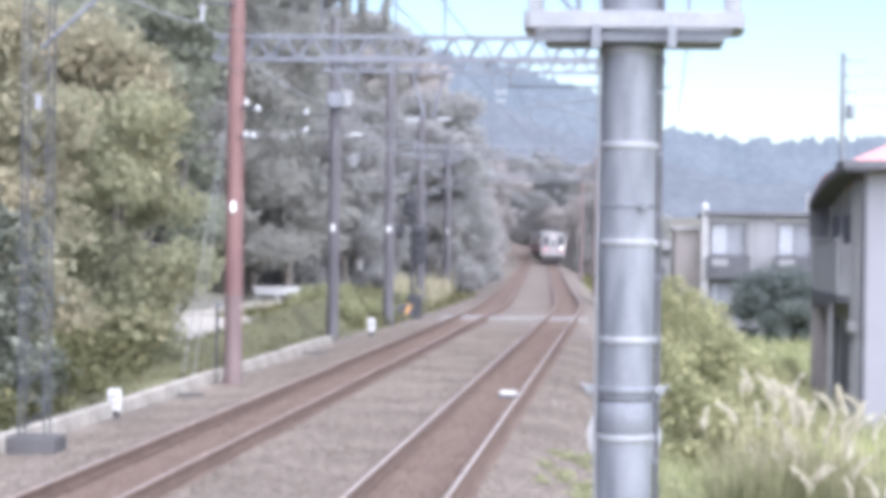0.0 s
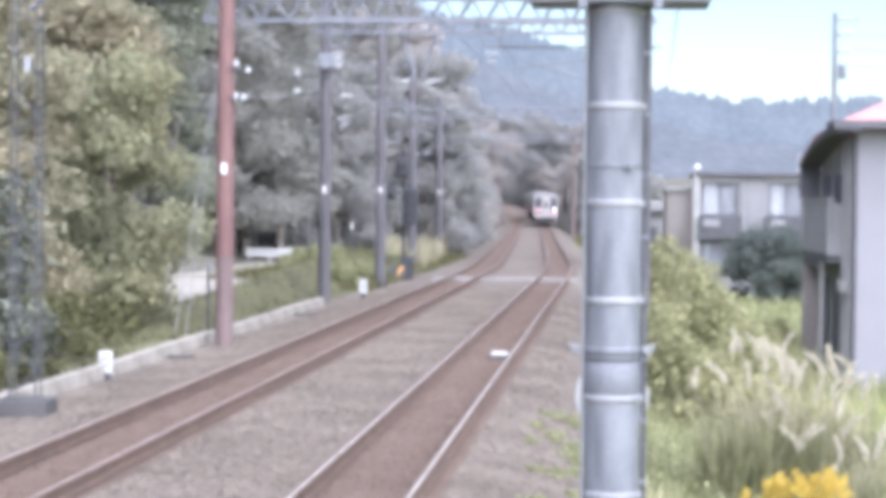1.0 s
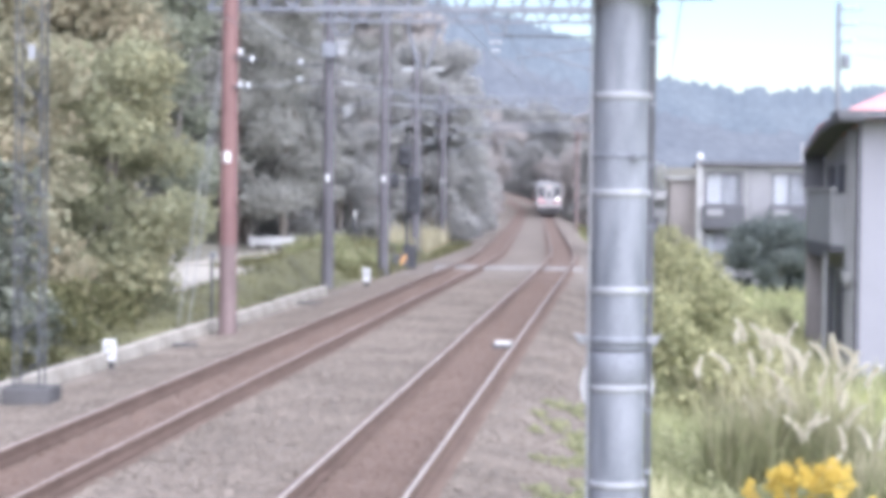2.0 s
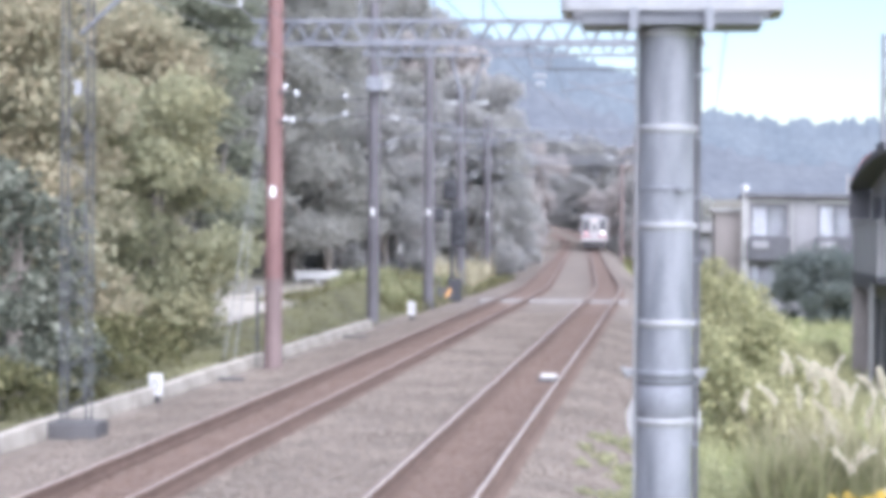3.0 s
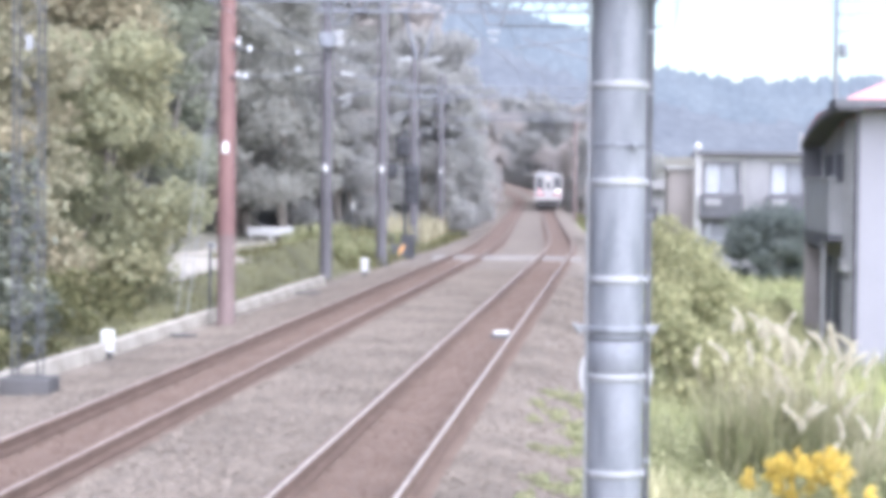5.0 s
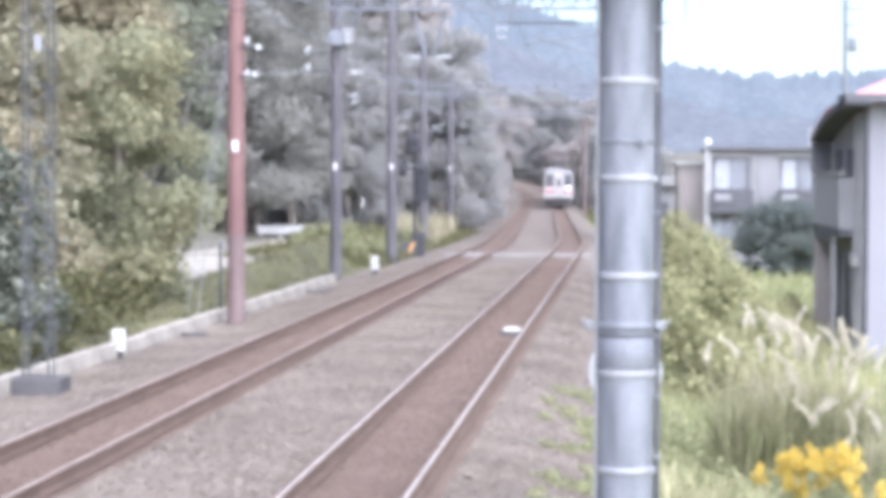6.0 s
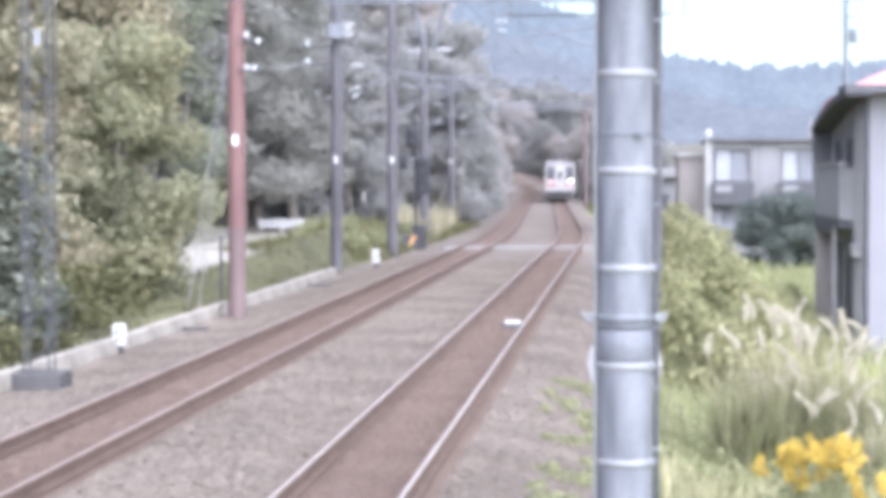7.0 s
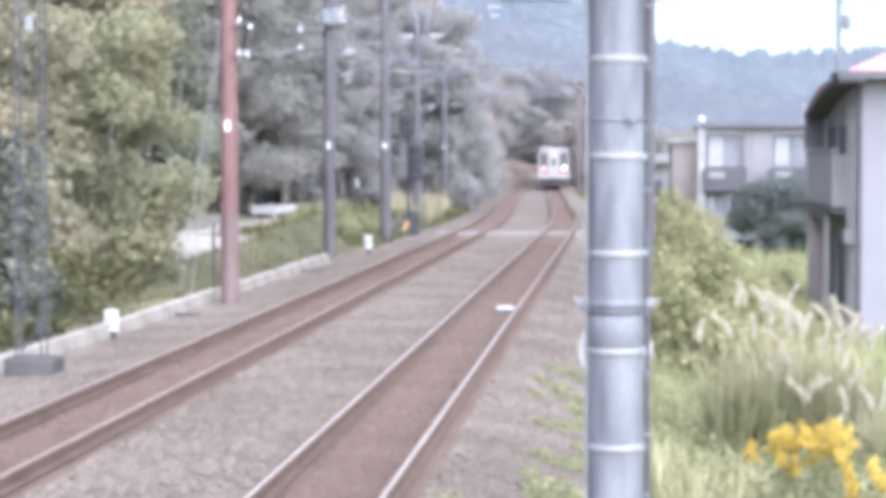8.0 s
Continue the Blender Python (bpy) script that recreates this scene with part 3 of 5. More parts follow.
    part("stay", R((-0.36, 0.05, lo + 0.1), (-0.40, 0.05, hi), 0.016), M_TRUSS, fr)
    part("stay", R((0.36, 0.1, lo + 0.1), (0.36, 0.1, hi), 0.012), M_BAND, fr)


build_near_mast()


# ---- insulators and wires ----
def bell(bm, at, s=1.0):
    """A small porcelain bell insulator on its pin."""
    lathe(bm, [(0.02 * s, -0.10 * s), (0.075 * s, -0.09 * s), (0.08 * s, -0.06 * s), (0.05 * s, -0.03 * s), (0.07 * s, 0.0), (0.065 * s, 0.03 * s), (0.03 * s, 0.07 * s)], 12, at)
    return bm


def rod_insulator(p, q, r=0.055):
    """A long ribbed porcelain insulator from p to q."""
    bm = bmesh.new()
    p, q = Vector(p), Vector(q)
    n = max(int((q - p).length / 0.06), 3)
    rod(bm, p, q, r * 0.55, seg=10)
    for k in range(n):
        c = p.lerp(q, (k + 0.5) / n)
        d = (q - p).normalized() * 0.014
        rod(bm, c - d, c + d, r, r * 0.8, seg=12)
    return bm


def wire(name, points, r, material, label, sag=0.0, group="overhead wires"):
    """One wire through the points, hanging by sag between each two."""
    path = [Vector(points[0])]
    for p, q in zip(points, points[1:]):
        p, q = Vector(p), Vector(q)
        n = 10 if sag else 1
        for k in range(n):
            t = (k + 1) / n
            path.append(p.lerp(q, t) - Vector((0, 0, sag * 4 * t * (1 - t))))
    bm, prev = bmesh.new(), None
    for k, c in enumerate(path):
        ax = (path[min(k + 1, len(path) - 1)] - path[max(k - 1, 0)]).normalized()
        u = ax.cross(Vector((0.3, 0.1, 1))).normalized()
        v = ax.cross(u)
        ring = [bm.verts.new(c + r * (math.cos(a) * u + math.sin(a) * v)) for a in (2 * math.pi * m / 6 for m in range(6))]
        if prev:
            for m in range(6):
                bm.faces.new((prev[m], prev[(m + 1) % 6], ring[(m + 1) % 6], ring[m]))
        else:
            bm.faces.new(ring[::-1])
        prev = ring
    bm.faces.new(prev)
    return tagged(obj(name, bm, material), label, "wire", group)


# ---- line-side masts ----
def lattice(bm, p, q, n, h, r):
    """Zigzag bars between two chords at p and q, h apart in z."""
    p, q = Vector(p), Vector(q)
    for k in range(n):
        a, b, c = p.lerp(q, k / n), p.lerp(q, (k + 0.5) / n), p.lerp(q, (k + 1) / n)
        rod(bm, a, b + Vector((0, 0, h)), r, seg=6)
        rod(bm, b + Vector((0, 0, h)), c, r, seg=6)


def build_lattice_mast():
    m = thing("lattice_mast", (-8.3, 31.2, -0.38), "slim dark lattice steel mast on a concrete block", "mast", "catenary masts")
    part("foundation", B(-0.38, -0.34, -0.2, 0.38, 0.34, 0.26, bevel=0.03), M_DARKCONC, m, "dark concrete foundation block")
    for sx in (-0.18, 0.18):
        for sy in (-0.16, 0.16):
            part("leg", B(sx - 0.012, sy - 0.012, 0.2, sx + 0.012, sy + 0.012, 8.2), M_DARKSTEEL, m)
    for k in range(13):
        z = 0.35 + k * 0.6
        for sy in (-0.16, 0.16):
            part("lacing_bar", R((-0.18, sy, z), (0.18, sy, z + 0.3), 0.009, seg=6), M_DARKSTEEL, m)
            part("lacing_bar", R((0.18, sy, z + 0.3), (-0.18, sy, z + 0.6), 0.009, seg=6), M_DARKSTEEL, m)
    part("number_plate", B(0.0, -0.215, 4.84, 0.10, -0.2, 5.05), M_BAND, m, "white plate")
    part("bracket", R((0.05, -0.1, 5.7), (0.95, -0.1, 6.5), 0.035), M_TRUSS, m)
    return m


build_lattice_mast()


def build_mast(x, y, z, r, h, lower, upper, split, plate_z, label):
    m = thing("catenary_mast", (x, y, z), label, "mast", "catenary masts")
    part("lower_pole", lathe(bmesh.new(), [(r * 1.06, -0.4), (r * 1.03, split)], 28), lower, m)
    part("upper_pole", lathe(bmesh.new(), [(r * 1.03, split), (r * 0.86, h)], 28), upper, m)
    if plate_z:
        part("plate", B(-0.06, -r - 0.03, plate_z - 0.11, 0.06, -r - 0.012, plate_z + 0.11, bevel=0.004), M_PLATE, m, "white plate")
    return m


RED = build_mast(-8.25, 47.0, -0.37, 0.181, 10.5, M_BROWNPOLE, M_REDPOLE, 1.9, 3.74, "tall mast painted faded red above a brown foot")
PB = build_mast(-8.95, 68.6, -0.45, 0.18, 10.0, M_GREYPOLE, M_GREYPOLE, 2.5, 3.54, "dark grey concrete mast beside the line")
PC = build_mast(-8.6, 81.6, -0.5, 0.19, 10.0, M_GREYPOLE, M_GREYPOLE, 2.5, 3.67, "dark grey concrete mast beside the crossing")
PD = build_mast(-9.4, 103.0, -0.4, 0.19, 9.5, M_GREYPOLE, M_GREYPOLE, 2.5, 3.7, "dark grey concrete mast before the woods")
PE = build_mast(-9.9, 125.0, -0.35, 0.19, 9.0, M_GREYPOLE, M_GREYPOLE, 2.5, 3.7, "dark grey concrete mast before the woods")
RR = build_mast(0.50, 48.0, -0.95, 0.17, 10.2, M_GREYPOLE, M_GREYPOLE, 3.0, 0, "grey mast at the grassy edge of the ballast")
RB = build_mast(0.45, 68.6, -0.95, 0.17, 10.0, M_GREYPOLE, M_TRUSS, 3.0, 0, "grey mast at the grassy edge of the ballast")
RC = build_mast(-0.1, 103.0, -0.7, 0.17, 9.5, M_GREYPOLE, M_TRUSS, 3.0, 0, "grey mast at the grassy edge of the ballast")
RD = build_mast(-2.0, 150.0, -0.4, 0.17, 9.0, M_BROWNPOLE, M_BROWNPOLE, 3.0, 0, "brown mast beside the rising line")
RE = build_mast(-4.2, 215.0, -0.2, 0.16, 9.0, M_BROWNPOLE, M_BROWNPOLE, 3.0, 0, "brown mast beside the rising line")


part("switch_box", B(-0.2, -0.5, 7.2, 0.28, -0.2, 7.66, bevel=0.03), M_ZINC, PB, "grey switch box")
for zz in (7.32, 7.54):
    part("insulator", rod_insulator((0.3, -0.35, zz), (0.52, -0.35, zz), 0.05), M_PORCELAIN, PB, "white porcelain insulator")


def build_beam(y, x0, x1, z, h, n, label, hangers=()):
    """A trussed cross beam over both tracks, with its wire hangers."""
    t = thing("cross_beam", (0, y, z), label, "gantry beam", "gantry beams")
    for sy in (-0.15, 0.15):
        part("top_chord", B(x0, sy - 0.03, h - 0.07, x1, sy + 0.03, h), M_TRUSS, t)
        part("bottom_chord", B(x0, sy - 0.03, 0.0, x1, sy + 0.03, 0.07), M_TRUSS, t)
    for k in range(n):
        a, b, c = (x0 + (x1 - x0) * (k + d) / n for d in (0, 0.5, 1))
        for sy in (-0.15, 0.15):
            part("lacing_bar", R((a, sy, 0.03), (b, sy, h - 0.03), 0.03, seg=6), M_TRUSS, t)
            part("lacing_bar", R((b, sy, h - 0.03), (c, sy, 0.03), 0.024, seg=6), M_TRUSS, t)
    for x, drop, w in hangers:
        hg = bmesh.new()
        rod(hg, (x - w, 0, 0), (x - w * 0.5, 0, -drop), 0.03, seg=8)
        rod(hg, (x + w, 0, 0), (x + w * 0.5, 0, -drop), 0.03, seg=8)
        rod(hg, (x - w * 0.5, 0, -drop), (x + w * 0.5, 0, -drop), 0.025, seg=8)
        hp = part("wire_hanger", hg, M_TRUSS, t)
        part("insulator", rod_insulator((x - 0.13, 0, -drop - 0.16), (x + 0.13, 0, -drop - 0.16), 0.045), M_HAZEPORC, hp, "porcelain insulator dimmed for haze")
        part("insulator", rod_insulator((x - 0.10, 0, -drop - 0.34), (x + 0.10, 0, -drop - 0.34), 0.04), M_HAZEPORC, hp, "porcelain insulator dimmed for haze")
    return t


T1 = build_beam(48.0, -8.9, 0.75, 6.52, 0.56, 16, "grey trussed steel beam spanning both tracks", ((-2.73, 0.47, 0.3), (-6.0, 0.5, 0.3)))
part("span_rod", R((-2.6, 0, -0.5), (0.72, 0, -0.5), 0.022, seg=8), M_DARKSTEEL, T1, "dark thin span rod")
for x, h in ((-5.0, 1.5), (-3.95, 1.7), (-6.6, 1.3)):
    part("top_post", R((x, 0, 0.56), (x, 0, 0.56 + h), 0.022, seg=8), M_TRUSS, T1)
    part("insulator", bell(bmesh.new(), (x, 0, 0.6 + h), 1.1), M_PORCELAIN, T1, "white bell insulator")
part("side_arm", R((-0.1, 0, 6.98), (0.36, 0, 6.98), 0.022), M_TRUSS, RR)
T2 = build_beam(68.6, -9.3, 0.9, 7.85, 0.5, 15, "grey trussed steel beam spanning both tracks")
for s in (-1, 1):
    hg = R((-6.1 + s * 0.5, 0, 0), (-6.1 + s * 0.12, 0, -1.4), 0.05, seg=8)
    part("wire_hanger", hg, M_TRUSS, T2)
    part("insulator", rod_insulator((-6.1 + s * 0.25, 0, -1.42), (-6.1 + s * 0.66, 0, -1.42), 0.055), M_PORCELAIN, T2, "white porcelain insulator")
build_beam(103.0, -9.9, 0.4, 6.6, 0.5, 15, "grey trussed steel beam spanning both tracks", ((-2.6, 0.5, 0.3), (-6.2, 0.5, 0.3)))
build_beam(150.0, -12.5, -1.6, 6.9, 0.5, 15, "grey trussed steel beam spanning both tracks", ((-4.6, 0.5, 0.3), (-8.1, 0.5, 0.3)))


def cantilever(y, x, side, z, label):
    """A bracket arm with a registration tube and insulators."""
    # From 75 m on, haze is put into the insulator colour.
    ceramic, word = (M_PORCELAIN, "white") if y < 75 else (M_HAZEPORC, "grey")
    t = thing("bracket_arm", (x, y, z), label, "bracket arm", "bracket arms")
    part("tube", R((0, 0, 0.9), (side * 2.6, 0, 0.55), 0.022), M_TRUSS, t)
    part("tube", R((0, 0, 0.0), (side * 2.4, 0, 0.75), 0.022), M_TRUSS, t)
    part("insulator", rod_insulator((side * 0.3, -0.03, 0.87), (side * 0.68, -0.03, 0.82), 0.045), ceramic, t, word + " porcelain insulator")
    part("insulator", rod_insulator((side * 0.25, -0.03, 0.09), (side * 0.58, -0.03, 0.2), 0.045), ceramic, t, word + " porcelain insulator")
    part("insulator", rod_insulator((side * 0.3, -0.03, -0.12), (side * 0.62, -0.03, 0.03), 0.04), ceramic, t, word + " porcelain insulator")


cantilever(68.5, -8.8, 1, 5.1, "pale tube bracket arm with white insulators")
cantilever(81.5, -8.45, 1, 5.0, "pale tube bracket arm with insulators greyed for haze")
cantilever(102.9, -9.2, 1, 5.0, "pale tube bracket arm with insulators greyed for haze")
cantilever(124.9, -9.7, 1, 4.9, "pale tube bracket arm with insulators greyed for haze")
cantilever(47.9, 0.3, -1, 5.0, "pale tube bracket arm with white insulators")

# contact and messenger wires over both tracks
for x0 in (NEAR, FAR):
    ys = [-30, 14.8, 48, 68.6, 103, 150, 200, 250, 300, 350, 400]
    wire("contact_wire", [(x0 + bend(y) + 0.12 * (-1) ** k, y, 5.15 + level(y)) for k, y in enumerate(ys)], 0.007, M_WIRE, "thin dark contact wire above the track")
    wire("messenger_wire", [(x0 + bend(y), y, 6.05 + level(y)) for y in ys], 0.008, M_WIRE, "thin dark messenger wire above the track", 0.3)

# feeder lines along the left-hand masts
arm = thing("insulator_arm", (-8.25, 46.8, 5.06), "steel arm with white bell insulators on the red mast", "insulator arm", "insulator arms")
part("arm", R((0.1, 0, 0.4), (0.55, 0, 0.32), 0.025), M_DARKSTEEL, arm)
part("arm", R((0.1, 0, -0.22), (0.5, 0, -0.28), 0.025), M_DARKSTEEL, arm)
for x, z in ((0.26, 0.52), (0.5, 0.38), (0.26, -0.16), (0.42, -0.18)):
    part("insulator", bell(bmesh.new(), (x, -0.05, z), 0.72), M_PORCELAIN, arm, "white bell insulator")
arm = thing("insulator_arm", (-8.95, 68.4, 6.3), "steel arm with white bell insulators on the dark mast", "insulator arm", "insulator arms")
part("arm", R((-0.1, 0, 0.25), (-0.95, 0, 0.2), 0.025), M_DARKSTEEL, arm)
part("arm", R((-0.1, 0, -0.28), (-0.95, 0, -0.33), 0.025), M_DARKSTEEL, arm)
for z in (0.33, -0.2):
    part("insulator", bell(bmesh.new(), (-0.86, -0.05, z), 1.05), M_PORCELAIN, arm, "white bell insulator")
wire("feeder_wire", [(-7.75, 46.8, 5.46), (-9.8, 68.4, 6.65), (-9.4, 81.6, 6.7), (-10.2, 103, 6.7), (-10.7, 125, 6.7)], 0.012, M_WIRE, "dark feeder wire on white insulators", 0.12)
wire("feeder_wire", [(-7.8, 46.8, 4.9), (-9.8, 68.4, 6.1), (-9.4, 81.6, 6.1), (-10.2, 103, 6.1), (-10.7, 125, 6.1)], 0.012, M_PALEWIRE, "pale feeder wire on white insulators", 0.12)


arm = thing("feeder_bracket", (-8.25, 46.8, 7.5), "steel bracket with a hanging white insulator on the red mast", "bracket", "insulator arms")
part("arm", R((0, 0, 0.1), (-0.72, -0.3, 0.1), 0.03), M_DARKSTEEL, arm)
part("insulator", rod_insulator((-0.66, -0.3, 0.06), (-0.66, -0.3, -0.28), 0.07), M_PORCELAIN, arm, "white porcelain insulator")
wire("feeder_cable", [(-8.3, 31.0, 6.9), (-8.91, 46.5, 7.2), (-9.05, 68.4, 6.85), (-8.7, 81.5, 6.9), (-9.5, 103, 6.9)], 0.022, M_PALEWIRE, "thick pale feeder cable hung along the masts", 0.25)


sp = thing("junction_post", (-9.32, 51.0, -0.3), "thin dark post with a small white box beside the red mast", "post")
part("post", R((0, 0, -0.2), (0, 0, 1.5), 0.035), M_DARKSTEEL, sp)
part("junction_box", B(-0.05, -0.07, 1.42, 0.09, 0.06, 1.56, bevel=0.015), M_BAND, sp, "small pale box")
for x, y, w in ((-8.38, 43.0, 0.26), (-8.3, 60.0, 0.34)):
    gp = thing("ground_pipe", (x, y, -0.35), "dark pipe lying across the cess before the kerb", "pipe", "ground pipes")
    part("pipe", R((-w, 0, 0.03), (w, 0, 0.03), 0.028), M_DARKSTEEL, gp)
    part("collar", R((w - 0.05, 0, 0.03), (w, 0, 0.03), 0.04), M_DARKCONC, gp)
sk = thing("marker_stake", (-10.4, 88.0, 0.4), "white marker stake standing in the weedy bank", "stake")
part("shaft", R((0, 0, -0.3), (0, 0, 1.2), 0.03), M_DARKSTEEL, sk)
part("top", R((0, 0, 1.2), (0, 0, 1.55), 0.032), M_PLATE, sk, "white top")


# ---- signal and striped board ----
def build_signal():
    s = thing("railway_signal", (-8.55, 90.0, -0.36), "dark colour-light railway signal seen between the masts", "signal")
    part("post", R((0, 0, 0), (0, 0, 5.2), 0.07), M_SIGNAL, s)
    for x, z, h, w in ((-0.1, 4.48, 0.8, 0.27), (0.26, 2.95, 1.5, 0.3), (-0.5, 3.5, 0.62, 0.18)):
        hd = part("signal_head", B(x - w, -0.2, z - h / 2, x + w, -0.02, z + h / 2, bevel=0.09), M_SIGNAL, s)
        n = max(int(h / 0.36), 1)
        for k in range(n):
            zz = z - h / 2 + h * (k + 0.5) / n
            part("lens_hood", R((x, -0.21, zz), (x, -0.42, zz - 0.03), min(0.12, w * 0.6), seg=14), M_SIGNAL, hd)
        part("bracket", B(min(x, 0) - 0.02, -0.06, z - 0.04, max(x, 0) + 0.02, -0.015, z + 0.04), M_SIGNAL, s)
    part("ladder", box(box(bmesh.new(), 0.3, -0.02, 0, 0.33, 0.02, 5), 0.55, -0.02, 0, 0.58, 0.02, 5), M_DARKSTEEL, s)
    for k in range(12):
        part("rung", R((0.33, 0, 0.4 + k * 0.38), (0.55, 0, 0.4 + k * 0.38), 0.012, seg=6), M_DARKSTEEL, s)
    part("relay_box", B(-0.15, -0.25, 0.0, 0.4, 0.25, 0.95, bevel=0.04), M_SIGNAL, s, "dark relay box")


build_signal()


def build_striped_board():
    b = thing("warning_board", (-8.65, 88.0, -0.36), "yellow and black striped warning board by the crossing", "warning board")
    part("post", R((-0.2, 0, 0), (-0.2, 0, 1.1), 0.03), M_DARKSTEEL, b)
    part("panel", B(-0.3, -0.06, 0.18, 0.34, -0.03, 0.62, bevel=0.01), M_BLACK, b, "black panel")
    for k, x in enumerate((0.06,)):
        st = bmesh.new()
        v = [st.verts.new(p) for p in ((x - 0.08, -0.066, 0.2), (x + 0.04, -0.066, 0.2), (x + 0.27, -0.066, 0.6), (x + 0.13, -0.066, 0.6))]
        u = [st.verts.new((p.co.x, -0.0605, p.co.z)) for p in v]
        st.faces.new(v)
        st.faces.new(u[::-1])
        for i in range(4):
            st.faces.new((v[i], u[i], u[(i + 1) % 4], v[(i + 1) % 4]))
        part("stripe", st, M_YELLOW, b, "yellow stripe")


build_striped_board()
wire("guy_wire", [(-8.43, 47.0, 5.5), (-9.35, 47.2, -0.2)], 0.010, M_PALEWIRE, "pale guy wire of the red mast", 0, "guy wires")
wire("guy_wire", [(-8.43, 47.0, 5.1), (-9.15, 47.4, -0.2)], 0.010, M_PALEWIRE, "pale guy wire of the red mast", 0, "guy wires")


# ---- forecourt behind the kerb ----
def build_forecourt():
    p = obj("pavement", B(-21.5, 56, -0.9, -10.6, 102, 0.02, bevel=0.02), M_PALECONC)
    tagged(p, "pale bare concrete forecourt behind the bank", "pavement", kind="structure")
    g = thing("guard_rail", (-15.6, 100.5, 0.02), "low white steel guard rail on the forecourt", "guard rail")
    for x in (-0.9, 0.0, 0.9):
        part("post", R((x, 0, 0), (x, 0, 0.6), 0.05), M_PLATE, g)
    for z in (0.32, 0.52):
        part("rail", B(-1.05, -0.09, z - 0.09, 1.05, -0.05, z + 0.09, bevel=0.02), M_PLATE, g)


build_forecourt()


# ---- houses ----
def build_window(parent, x0, x1, z0, z1, y, curtain=0.45, balcony=False):
    """A sliding window set into a wall that faces -y."""
    w = part("window", box(box(box(box(bmesh.new(), x0 - 0.07, y - 0.05, z0 - 0.07, x0, y + 0.06, z1 + 0.07), x1, y - 0.05, z0 - 0.07, x1 + 0.07, y + 0.06, z1 + 0.07), x0, y - 0.05, z0 - 0.07, x1, y + 0.06, z0), x0, y - 0.05, z1, x1, y + 0.06, z1 + 0.07), M_TRIMDARK, parent, "dark window frame")
    mid = x0 + (x1 - x0) * curtain
    part("curtain", B(x0 + 0.02, y + 0.07, z0, mid, y + 0.10, z1), M_CURTAIN, w, "drawn white curtain")
    part("blind", B(mid + 0.01, y + 0.07, z0, x1 - 0.02, y + 0.10, z1), M_INTERIOR, w, "grey blind")
    p = part("pane", B(x0, y + 0.02, z0, x1, y + 0.03, z1), M_GLASS, w)
    p.visible_shadow = False
    part("mullion", B(mid - 0.03, y - 0.01, z0, mid + 0.03, y + 0.018, z1), M_TRIMDARK, w)
    if balcony:
        bal = part("balcony", B(x0 - 0.25, y - 0.75, z0 - 1.15, x1 + 0.25, y - 0.06, z0 - 1.02, bevel=0.03), M_TRIMDARK, parent, "dark balcony with a close-set rail")
        part("rail_panel", B(x0 - 0.25, y - 0.75, z0 - 1.0, x1 + 0.25, y - 0.71, z0 - 0.16, bevel=0.015), M_TRIMDARK, bal)
        part("top_rail", R((x0 - 0.22, y - 0.73, z0 - 0.1), (x1 + 0.22, y - 0.73, z0 - 0.1), 0.05, seg=8), M_TRIMDARK, bal)
        for k in range(11):
            sx = x0 - 0.18 + k * (x1 - x0 + 0.36) / 10
            part("baluster", B(sx - 0.03, y - 0.775, z0 - 1.0, sx + 0.03, y - 0.752, z0 - 0.14), M_BLACK, bal)
        for sx in (x0 - 0.25, x1 + 0.19):
            part("rail_post", B(sx, y - 0.705, z0 - 1.018, sx + 0.06, y - 0.06, z0 - 0.14, bevel=0.01), M_TRIMDARK, bal)
        part("planter", B(x0 - 0.02, y - 0.86, z0 - 0.58, mid, y - 0.778, z0 - 0.26, bevel=0.03), M_RENDER, bal, "pale hanging planter")


def wall_with_openings(bm, x0, x1, z0, z1, y0, y1, holes):
    """A wall slab with rectangular openings cut through."""
    xs = sorted({x0, x1, *[h[0] for h in holes], *[h[1] for h in holes]})
    zs = sorted({z0, z1, *[h[2] for h in holes], *[h[3] for h in holes]})
    for a, b in zip(xs, xs[1:]):
        for c, d in zip(zs, zs[1:]):
            mx, mz = (a + b) / 2, (c + d) / 2
            if not any(h[0] < mx < h[1] and h[2] < mz < h[3] for h in holes):
                box(bm, a, y0, c, b, y1, d)
    bmesh.ops.remove_doubles(bm, verts=bm.verts, dist=0.0005)
    return bm


